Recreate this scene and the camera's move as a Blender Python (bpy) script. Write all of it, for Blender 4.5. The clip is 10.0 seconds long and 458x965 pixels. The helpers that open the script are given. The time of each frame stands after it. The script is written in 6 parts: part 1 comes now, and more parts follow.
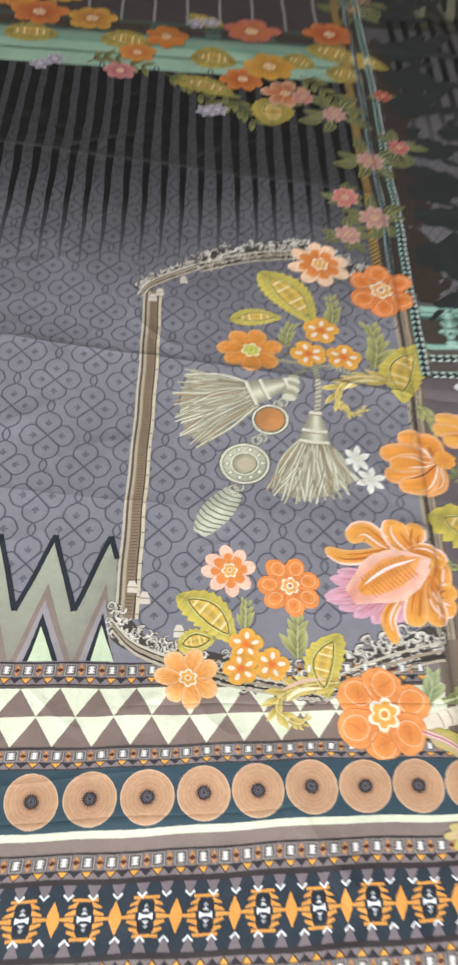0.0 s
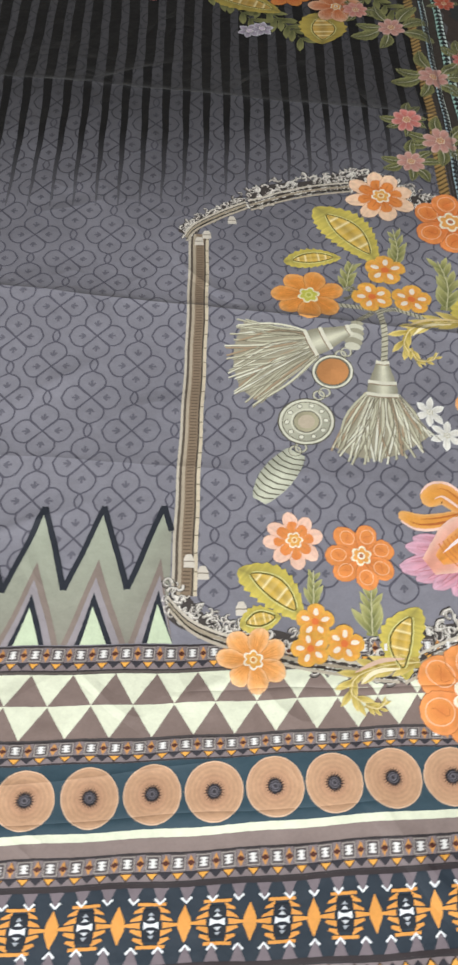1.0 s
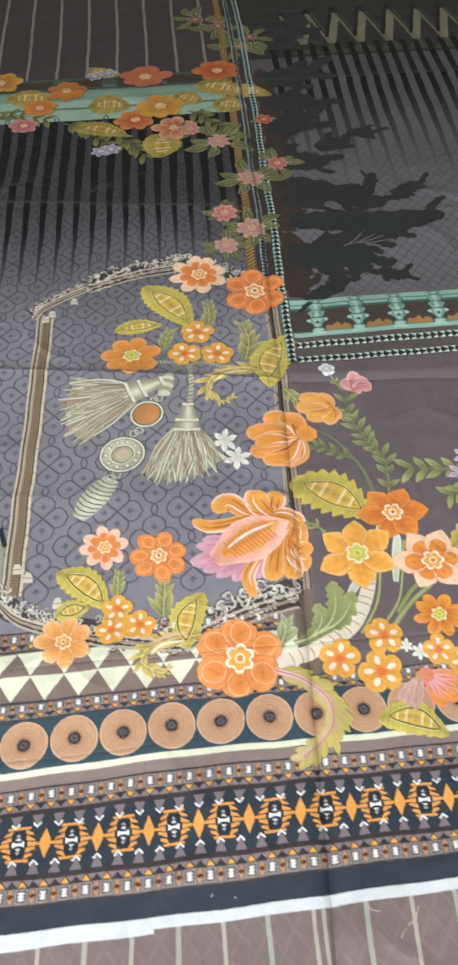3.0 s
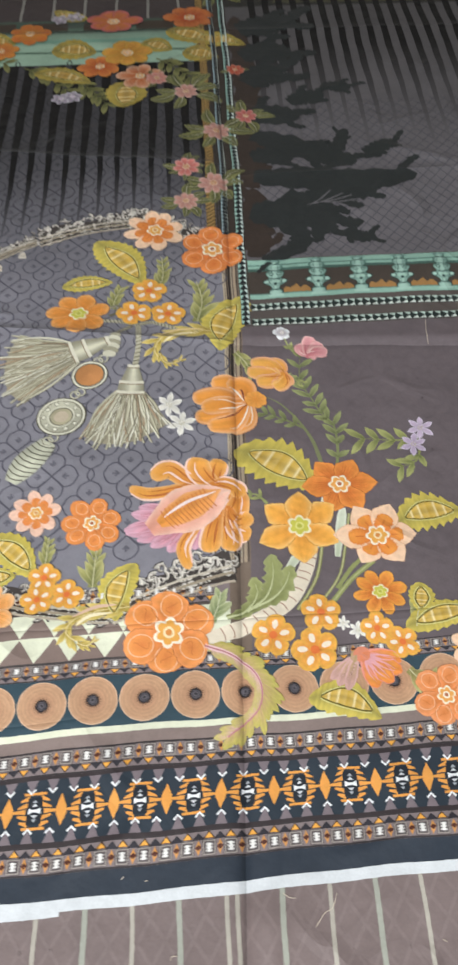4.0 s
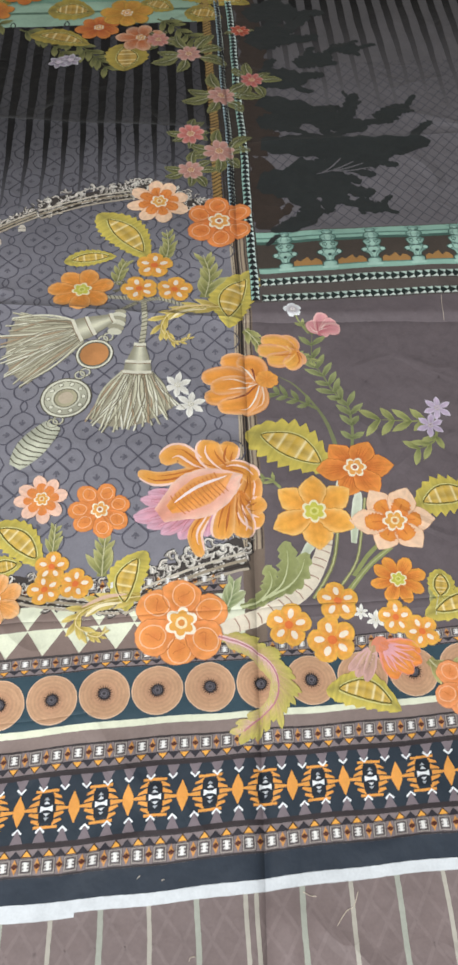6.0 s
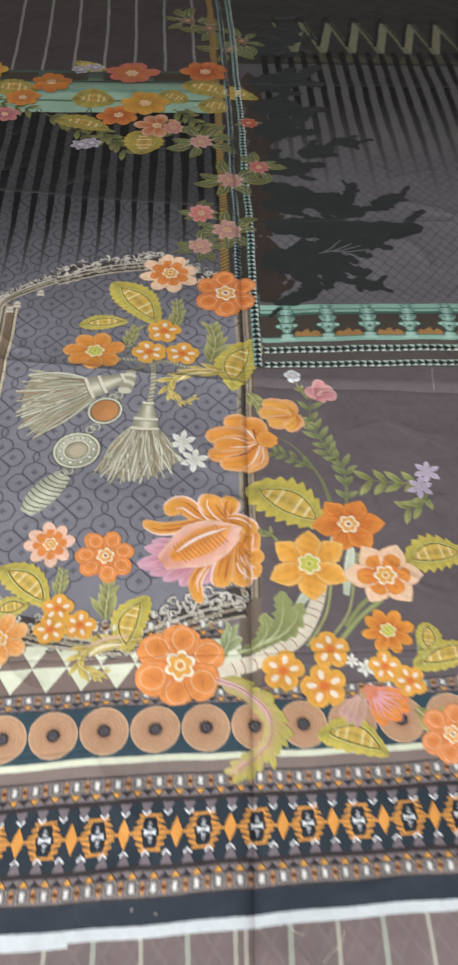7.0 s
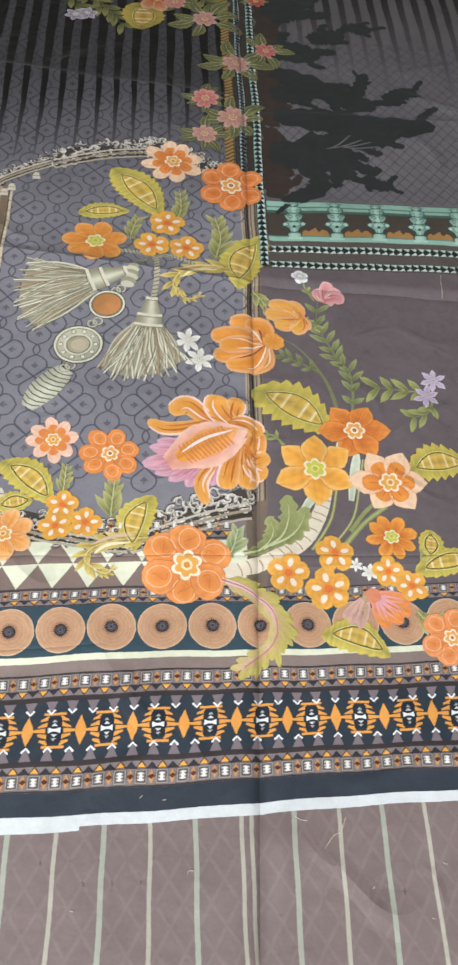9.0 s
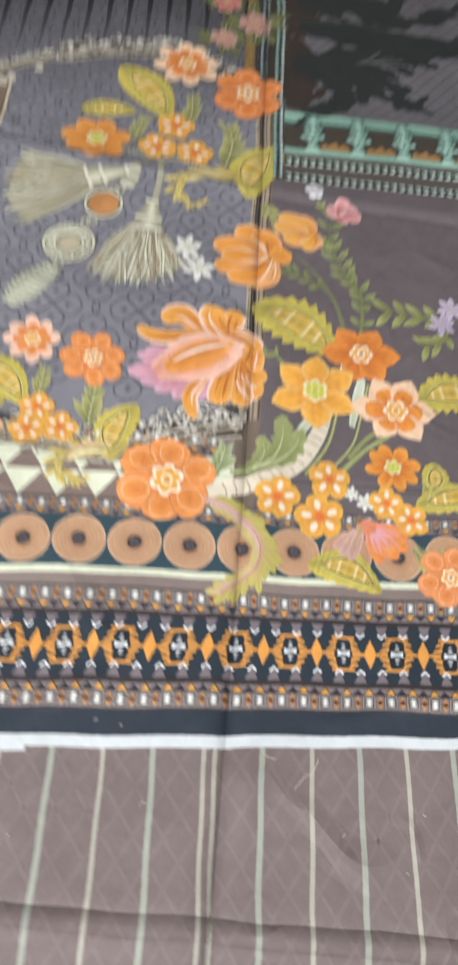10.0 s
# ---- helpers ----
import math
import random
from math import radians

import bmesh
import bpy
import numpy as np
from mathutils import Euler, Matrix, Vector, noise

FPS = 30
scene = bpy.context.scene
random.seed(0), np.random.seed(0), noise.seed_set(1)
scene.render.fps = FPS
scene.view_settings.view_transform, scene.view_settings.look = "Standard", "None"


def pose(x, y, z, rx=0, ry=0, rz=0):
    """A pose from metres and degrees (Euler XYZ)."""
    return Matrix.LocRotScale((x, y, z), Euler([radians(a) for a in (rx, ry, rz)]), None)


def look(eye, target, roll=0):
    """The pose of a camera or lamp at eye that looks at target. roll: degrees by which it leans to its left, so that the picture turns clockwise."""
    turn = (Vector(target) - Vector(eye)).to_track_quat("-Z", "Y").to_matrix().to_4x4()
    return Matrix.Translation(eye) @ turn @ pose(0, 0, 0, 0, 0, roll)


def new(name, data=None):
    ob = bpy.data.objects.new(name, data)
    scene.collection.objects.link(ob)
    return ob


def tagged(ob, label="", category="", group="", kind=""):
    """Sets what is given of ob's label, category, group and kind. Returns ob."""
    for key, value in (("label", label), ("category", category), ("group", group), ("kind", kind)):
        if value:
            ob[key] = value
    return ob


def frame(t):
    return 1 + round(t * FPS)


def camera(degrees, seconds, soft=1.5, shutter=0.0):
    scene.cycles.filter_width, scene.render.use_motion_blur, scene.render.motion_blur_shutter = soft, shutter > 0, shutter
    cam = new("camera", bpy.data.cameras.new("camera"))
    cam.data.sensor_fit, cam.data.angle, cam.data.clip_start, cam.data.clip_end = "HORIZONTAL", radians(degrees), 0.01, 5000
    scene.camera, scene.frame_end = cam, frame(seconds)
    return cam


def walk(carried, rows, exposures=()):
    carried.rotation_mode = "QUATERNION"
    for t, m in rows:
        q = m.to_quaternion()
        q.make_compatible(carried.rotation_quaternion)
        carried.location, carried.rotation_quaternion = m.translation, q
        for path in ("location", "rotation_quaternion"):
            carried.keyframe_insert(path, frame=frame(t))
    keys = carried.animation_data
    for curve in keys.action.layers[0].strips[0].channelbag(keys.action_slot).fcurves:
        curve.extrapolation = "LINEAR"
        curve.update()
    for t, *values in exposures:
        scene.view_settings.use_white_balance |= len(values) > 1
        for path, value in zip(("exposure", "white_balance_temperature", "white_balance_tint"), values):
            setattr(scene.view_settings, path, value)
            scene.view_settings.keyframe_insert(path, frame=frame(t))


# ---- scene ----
cam = camera(31.1, 10.0, soft=2.9, shutter=0.7)
PATH = [
    (0, (-0.339, 0.001, 0.863), (-0.137, 1.104, -0.794), 9.7),
    (0.5, (-0.314, 0.065, 0.802), (-0.205, 1.089, -0.913), 5.7),
    (1, (-0.348, 0.063, 0.799), (-0.257, 1.061, -0.932), 3.7),
    (1.5, (-0.298, 0.04, 0.831), (-0.264, 1.165, -0.822), -2.6),
    (2, (-0.247, 0.021, 0.861), (-0.192, 1.198, -0.755), -3.0),
    (2.5, (-0.183, -0.081, 0.927), (-0.142, 1.149, -0.649), -3.0),
    (2.8, (-0.143, -0.112, 0.922), (-0.046, 1.079, -0.681), -0.7),
    (3, (-0.126, -0.138, 0.922), (-0.024, 1.047, -0.686), -0.6),
    (3.2, (-0.114, -0.143, 0.915), (-0.021, 1.065, -0.676), -0.2),
    (4.3, (-0.042, -0.098, 0.861), (0.064, 1.006, -0.803), 1.7),
    (4.5, (-0.048, -0.085, 0.848), (0.038, 1.021, -0.816), 1.8),
    (4.7, (-0.055, -0.08, 0.847), (-0.007, 1.03, -0.83), 0.9),
    (5, (-0.047, -0.08, 0.84), (-0.003, 1.052, -0.809), 0.1),
    (6.3, (-0.078, -0.084, 0.867), (0.043, 0.964, -0.832), 1.9),
    (6.5, (-0.083, -0.091, 0.856), (0.026, 0.958, -0.843), 1.8),
    (7, (-0.087, -0.132, 0.896), (0.057, 1.07, -0.697), 4.1),
    (7.5, (-0.002, -0.234, 0.929), (0.257, 0.943, -0.667), 5.4),
    (8, (0.021, -0.245, 0.937), (0.317, 0.884, -0.687), 6.4),
    (8.5, (-0.077, -0.178, 0.922), (0.196, 0.905, -0.737), 10.2),
    (9, (-0.145, -0.128, 0.876), (0.094, 0.883, -0.833), 11.5),
    (9.5, (-0.113, -0.142, 0.878), (0.057, 0.898, -0.822), 7.2),
    (10, (-0.109, -0.152, 0.772), (0.109, 0.82, -0.962), 14.8),
]
EXPOSURES = [(0, 0.2), (1, 0.06), (2, 0.06), (3, 0.14), (4.5, 0.0), (6.5, 0.0), (7, -0.04), (8.5, 0.16), (9, 0.06), (9.5, -0.05), (10, 0.1)]
walk(cam, [(t, look(eye, target, roll)) for t, eye, target, roll in PATH], EXPOSURES)

# ---- light: one white tube lamp high behind the camera ----
world = bpy.data.worlds.new("room_world")
scene.world = world
world.use_nodes = True
world.node_tree.nodes["Background"].inputs[0].default_value = (0.75, 0.8, 0.9, 1)
world.node_tree.nodes["Background"].inputs[1].default_value = 0.25
lamp_data = bpy.data.lights.new("wall_tube_lamp", "AREA")
lamp_data.shape, lamp_data.size, lamp_data.size_y = "RECTANGLE", 1.2, 0.25
lamp_data.energy, lamp_data.color = 96, (0.97, 1.0, 1.02)
lamp = new("wall_tube_lamp", lamp_data)
lamp.matrix_world = look((-0.68, -1.15, 2.3), (-0.05, 0.75, 0))

# ---- colours and materials ----


def ink(code):
    """Linear colour of a six-digit sRGB code."""
    parts = [int(code[i:i + 2], 16) / 255 for i in (0, 2, 4)]
    r, g, b = (p / 12.92 if p <= 0.04045 else ((p + 0.055) / 1.055) ** 2.4 for p in parts)
    grey = 0.3 * r + 0.6 * g + 0.1 * b
    strength = 0.93 if max(r, g, b) - min(r, g, b) > 0.35 else 0.86  # greys a little washed out
    return tuple(max(0.0, grey + strength * (p - grey)) for p in (r, g, b))


def mix(a, b, f):
    f = min(1.0, max(0.0, f))
    return tuple(p + (q - p) * f for p, q in zip(a, b))


def shade(c, k):
    return tuple(min(0.95, p * k) for p in c)


CREAM, PALE, WHITE = ink("dfe2c6"), ink("eae6da"), ink("e9ecee")
FIELD, FIELD_LINE, FIELD_DARK = ink("888690"), ink("5a5864"), ink("464549")
BROWN, TAUPE, NAVY, BLACK = ink("847068"), ink("87797a"), ink("2d333a"), ink("201f22")
PLAIN, ROUND_BLUE = ink("6c6165"), ink("344c58")
ORANGE, CORAL, PEACH, AMBER = ink("ea9636"), ink("e6863e"), ink("f5cdaa"), ink("eca73c")
YELLOW, LIME, OLIVE, SAGE = ink("d9b13e"), ink("ccb94d"), ink("9a8f3e"), ink("8b9458")
TAWNY = ink("e59c40")
PINK, ROSE, LILAC = ink("df9a9e"), ink("dd8f86"), ink("cdb6d2")
TEAL, TEAL_DARK, OCHRE = ink("8fbcaa"), ink("5a8478"), ink("a87a3c")


# ironed-in folds: y at x = 0, slope, x from, x to, height, breadth
FOLDS = ((0.722, -0.145, -0.95, 0.03, 0.0030, 0.0050), (1.153, -0.135, -0.95, 0.03, 0.0030, 0.0045), (0.507, -0.09, -0.95, -0.30, 0.0010, 0.0035), (0.714, -0.05, 0.03, 0.80, -0.0032, 0.0060),
         (1.112, 0.01, 0.03, 0.80, 0.0014, 0.0040), (0.284, -0.01, -0.35, 0.80, -0.0024, 0.0045), (0.268, 0.02, 0.05, 0.80, 0.0012, 0.0040), (0.186, 0.03, -0.95, -0.18, -0.0010, 0.0028),
         (1.60, 0.0, -0.95, 0.80, 0.0016, 0.0050), (-0.138, -0.06, -0.95, 0.95, -0.0036, 0.0070), (-0.158, -0.07, -0.95, 0.95, 0.0026, 0.0050), (0.049, 0.06, -0.26, 0.05, 0.0006, 0.0028), (0.256, 0.10, -0.62, -0.32, 0.0009, 0.0030))


def creases(n, l, place, below):
    """Sharp fold lines and fine wrinkles of the cloth, as relief."""

    def calc(kind, a, b):
        m = n.new("ShaderNodeMath")
        m.operation = kind
        for i, v in enumerate((a, b)):
            if isinstance(v, (int, float)):
                m.inputs[i].default_value = v
            elif v is not None:
                l.new(v, m.inputs[i])
        return m.outputs[0]

    def ease(v, low, high):
        m = n.new("ShaderNodeMapRange")
        m.interpolation_type = "SMOOTHSTEP"
        m.inputs[1].default_value, m.inputs[2].default_value = low, high
        l.new(v, m.inputs[0])
        return m.outputs[0]

    split = n.new("ShaderNodeSeparateXYZ")
    l.new(place.outputs["Object"], split.inputs[0])
    x, y = split.outputs[0], split.outputs[1]
    wander = n.new("ShaderNodeTexNoise")
    wander.inputs["Scale"].default_value = 7
    l.new(place.outputs["Object"], wander.inputs["Vector"])
    y = calc("ADD", y, calc("MULTIPLY", calc("SUBTRACT", wander.outputs[0], 0.5), 0.012))
    total = None
    for y0, slope, x0, x1, high, broad in FOLDS:
        d = calc("ABSOLUTE", calc("SUBTRACT", y, calc("ADD", calc("MULTIPLY", x, slope), y0)), None)
        h = calc("MULTIPLY", calc("EXPONENT", calc("MULTIPLY", d, -1 / broad), None), high)
        h = calc("MULTIPLY", h, calc("MULTIPLY", ease(x, x0 - 0.03, x0 + 0.03), ease(x, x1 + 0.02, x1 - 0.02)))
        total = h if total is None else calc("ADD", total, h)
    run = calc("SUBTRACT", x, calc("ADD", calc("MULTIPLY", split.outputs[1], calc("ADD", calc("MULTIPLY", split.outputs[1], -0.0178), 0.0739)), -0.015))
    total = calc("ADD", total, calc("MULTIPLY", calc("EXPONENT", calc("MULTIPLY", calc("ABSOLUTE", run, None), -1 / 0.003), None), -0.0030))
    for size, high, thin in ((4.5, 0.0042, 13), (9.0, 0.0016, 12)):
        w = n.new("ShaderNodeTexNoise")
        w.inputs["Scale"].default_value, w.inputs["Detail"].default_value, w.inputs["Distortion"].default_value = size, 1, 0.8
        l.new(place.outputs["Object"], w.inputs["Vector"])
        sharp = calc("SUBTRACT", 1.0, calc("MINIMUM", calc("MULTIPLY", calc("ABSOLUTE", calc("SUBTRACT", w.outputs[0], 0.47), None), thin), 1.0))
        where = n.new("ShaderNodeTexNoise")
        where.inputs["Scale"].default_value = size * 0.7
        l.new(place.outputs["Object"], where.inputs["Vector"])
        total = calc("ADD", total, calc("MULTIPLY", calc("MULTIPLY", sharp, ease(where.outputs[0], 0.46, 0.64)), high))
    b = n.new("ShaderNodeBump")
    b.inputs["Strength"].default_value, b.inputs["Distance"].default_value = 1.0, 1.0
    l.new(total, b.inputs["Height"])
    l.new(below.outputs[0], b.inputs["Normal"])
    return b


def cloth_material(name, weave=1.0, gloss=0.62, flat=None):
    """Woven cotton; its printed inks come from the 'ink' colours of the mesh, or one plain colour."""
    m = bpy.data.materials.new(name)
    m.use_nodes = True
    t = m.node_tree
    n, l = t.nodes, t.links
    b = n["Principled BSDF"]
    place = n.new("ShaderNodeTexCoord")
    wash = n.new("ShaderNodeTexNoise")
    wash.inputs["Scale"].default_value, wash.inputs["Detail"].default_value = 9, 5
    grain = n.new("ShaderNodeTexNoise")
    grain.inputs["Scale"].default_value, grain.inputs["Detail"].default_value = 420, 3
    for x in (wash, grain):
        l.new(place.outputs["Object"], x.inputs["Vector"])
    brush = n.new("ShaderNodeTexNoise")
    brush.inputs["Scale"].default_value, brush.inputs["Detail"].default_value = 95, 4
    l.new(place.outputs["Object"], brush.inputs["Vector"])
    half = n.new("ShaderNodeMix")
    half.inputs[0].default_value = 0.55
    l.new(grain.outputs[0], half.inputs[2])
    l.new(brush.outputs[0], half.inputs[3])
    add = n.new("ShaderNodeMath")
    add.operation = "ADD"
    l.new(wash.outputs[0], add.inputs[0])
    l.new(half.outputs[0], add.inputs[1])
    tone = n.new("ShaderNodeMapRange")
    tone.inputs[1].default_value, tone.inputs[2].default_value = 0.6, 1.4
    tone.inputs[3].default_value, tone.inputs[4].default_value = 0.82, 1.16
    l.new(add.outputs[0], tone.inputs[0])
    scale = n.new("ShaderNodeVectorMath")
    scale.operation = "SCALE"
    l.new(tone.outputs[0], scale.inputs["Scale"])
    if flat is None:
        a = n.new("ShaderNodeAttribute")
        a.attribute_name = "ink"
        l.new(a.outputs["Color"], scale.inputs[0])
    else:
        scale.inputs[0].default_value = flat
    l.new(scale.outputs[0], b.inputs["Base Color"])
    b.inputs["Roughness"].default_value = gloss
    b.inputs["Specular IOR Level"].default_value = 0.25
    b.inputs["Sheen Weight"].default_value = 0.05
    crumple = n.new("ShaderNodeTexNoise")
    crumple.inputs["Scale"].default_value, crumple.inputs["Detail"].default_value = 16, 4
    l.new(place.outputs["Object"], crumple.inputs["Vector"])
    b1 = n.new("ShaderNodeBump")
    b1.inputs["Strength"].default_value, b1.inputs["Distance"].default_value = 0.6, 0.008
    l.new(crumple.outputs[0], b1.inputs["Height"])
    last = creases(n, l, place, b1)
    b2 = n.new("ShaderNodeBump")
    b2.inputs["Strength"].default_value, b2.inputs["Distance"].default_value = 0.3 * weave, 0.0005
    l.new(grain.outputs[0], b2.inputs["Height"])
    l.new(last.outputs[0], b2.inputs["Normal"])
    l.new(b2.outputs[0], b.inputs["Normal"])
    return m


def plain_material(name, colour, rough, size, amount=0.12):
    m = bpy.data.materials.new(name)
    m.use_nodes = True
    n, l = m.node_tree.nodes, m.node_tree.links
    b = n["Principled BSDF"]
    place, spots, ramp = n.new("ShaderNodeTexCoord"), n.new("ShaderNodeTexNoise"), n.new("ShaderNodeValToRGB")
    spots.inputs["Scale"].default_value, spots.inputs["Detail"].default_value = size, 6
    ramp.color_ramp.elements[0].color = (*shade(colour, 1 - amount), 1)
    ramp.color_ramp.elements[1].color = (*shade(colour, 1 + amount), 1)
    l.new(place.outputs["Object"], spots.inputs["Vector"])
    l.new(spots.outputs[0], ramp.inputs[0])
    l.new(ramp.outputs[0], b.inputs["Base Color"])
    b.inputs["Roughness"].default_value = rough
    return m


PRINTED = cloth_material("printed_cotton")
SELVAGE = cloth_material("white_selvage_cotton", 1.5, 0.8, ink("d3d8dc"))
THREAD = plain_material("thread_cotton", ink("d8c8b4"), 0.8, 300)

# ---- how the cloth lies: its skew, creases and wrinkles ----
STEP = 0.0003
FINE = 0.005
RNG = np.random.RandomState(7)
WAVES = [(RNG.uniform(9, 42), RNG.uniform(0, math.pi), RNG.uniform(0, 6.3)) for _ in range(14)]


def middle(v):
    """The vertical crease, x at the height v of the print."""
    return -0.015 + 0.0739 * v - 0.0178 * v * v


def lie(u, v):
    sag = 0.03 * max(0.0, -0.15 - u) * math.exp(-((v - 0.185) / 0.07) ** 2)
    pull = 0.15 * max(0.0, -0.25 - u) ** 2 / (1 + math.exp((v - 0.3) / 0.03))
    return u + middle(v) - pull, v + 0.02 * u * max(0.0, 1 - v / 0.2) - sag


def lift(x, y):
    """Height of the cloth over the floor at x, y (arrays)."""
    z = np.full_like(x, 0.006)
    for k, a, p in WAVES:
        z += 0.011 / k ** 1.15 * 0.35 * np.sin(k * (x * math.cos(a) + y * math.sin(a)) + p + 1.7 * np.sin(3.1 * x + 2.3 * y + p))
    left = 1 / (1 + np.exp((x - 0.03) / 0.015))

    def ridge(d, high, near, far):
        return high * np.where(d < 0, np.exp(-np.sqrt(d * d + 4e-6) / near), np.exp(-np.sqrt(d * d + 4e-6) / far))

    z += left * ridge(y - (0.720 - 0.145 * x), 0.011, 0.10, 0.035)
    z += left * ridge(y - (1.152 - 0.135 * x), 0.009, 0.05, 0.05)
    z += left * ridge(y - (0.54 - 0.09 * (x + 0.37)), 0.0045, 0.05, 0.02)
    z += (1 - left) * ridge(y - (0.726 - 0.05 * x), 0.009, 0.010, 0.05)
    z += (1 - left) * ridge(y - 1.115, 0.005, 0.03, 0.02)
    z += (1 - left) * 0.009 * np.exp(-((y - 0.86) / 0.06) ** 2) * (0.5 + 0.5 * np.sin(7.5 * x - 0.6))
    z += ridge(y - (0.283 - 0.01 * x), 0.005, 0.009, 0.014) * (1 / (1 + np.exp(-(x + 0.3) / 0.05)))
    z += ridge(y - (0.182 + 0.03 * x), 0.003, 0.007, 0.01) * (1 / (1 + np.exp((x + 0.15) / 0.05)))
    z += ridge(y - 1.6, 0.003, 0.03, 0.03)
    for cx, cy, a, high, wide, long in ((0.50, 0.45, 1.75, 0.005, 0.012, 0.09), (0.53, 0.58, 2.1, 0.005, 0.020, 0.10), (0.46, 0.56, 1.9, 0.004, 0.018, 0.08), (0.35, 0.30, 0.75, 0.005, 0.010, 0.06), (0.44, 0.27, 0.15, 0.004, 0.008, 0.08), (0.60, 0.40, 0.9, 0.005, 0.018, 0.10), (0.42, 0.30, 0.3, 0.004, 0.012, 0.10), (0.36, 0.36, 0.7, 0.004, 0.02, 0.09), (0.52, 0.62, 2.2, 0.005, 0.03, 0.12),
                                        (-0.50, 0.66, 0.55, 0.004, 0.014, 0.06), (-0.53, 0.47, 0.35, 0.004, 0.008, 0.05), (-0.42, 1.25, 0.4, 0.006, 0.010, 0.07), (0.42, 1.15, 2.7, 0.005, 0.012, 0.10),
                                        (-0.16, 0.045, 0.5, 0.003, 0.012, 0.05), (0.15, 0.04, 0.2, 0.003, 0.012, 0.07), (-0.33, 0.29, 0.4, 0.003, 0.010, 0.05), (0.30, -0.10, 0.4, 0.003, 0.03, 0.15)):
        p, q = (x - cx) * math.cos(a) + (y - cy) * math.sin(a), -(x - cx) * math.sin(a) + (y - cy) * math.cos(a)
        z += 1.7 * high * np.exp(-np.sqrt(q * q + 4e-6) / wide - (p / long) ** 2)
    z += ridge(y + 0.149 + 0.06 * x, 0.007, 0.012, 0.014)
    fold = x - (-0.015 + 0.0739 * y - 0.0178 * y * y)
    z -= 0.0045 * np.exp(-np.sqrt(fold * fold + 2e-6) / 0.004)
    z += 0.0015 * np.exp(-((np.abs(fold) - 0.02) / 0.015) ** 2)
    return z


def drift(xy):
    """Small wanderings of the weave and of the print's edges."""
    x, y = xy[:, 0], xy[:, 1]
    dx = 0.0009 * np.sin(17 * y + 5 * np.sin(6 * x)) + 0.0004 * np.sin(71 * y + 23 * x) + 0.00022 * np.sin(510 * y + 190 * x) * np.sin(430 * x - 120 * y)
    dy = 0.0009 * np.sin(15 * x + 4 * np.sin(7 * y)) + 0.0005 * np.sin(63 * x - 31 * y) + 0.00022 * np.sin(480 * x + 210 * y) * np.sin(390 * y + 160 * x)
    return np.column_stack([x + dx, y + dy])


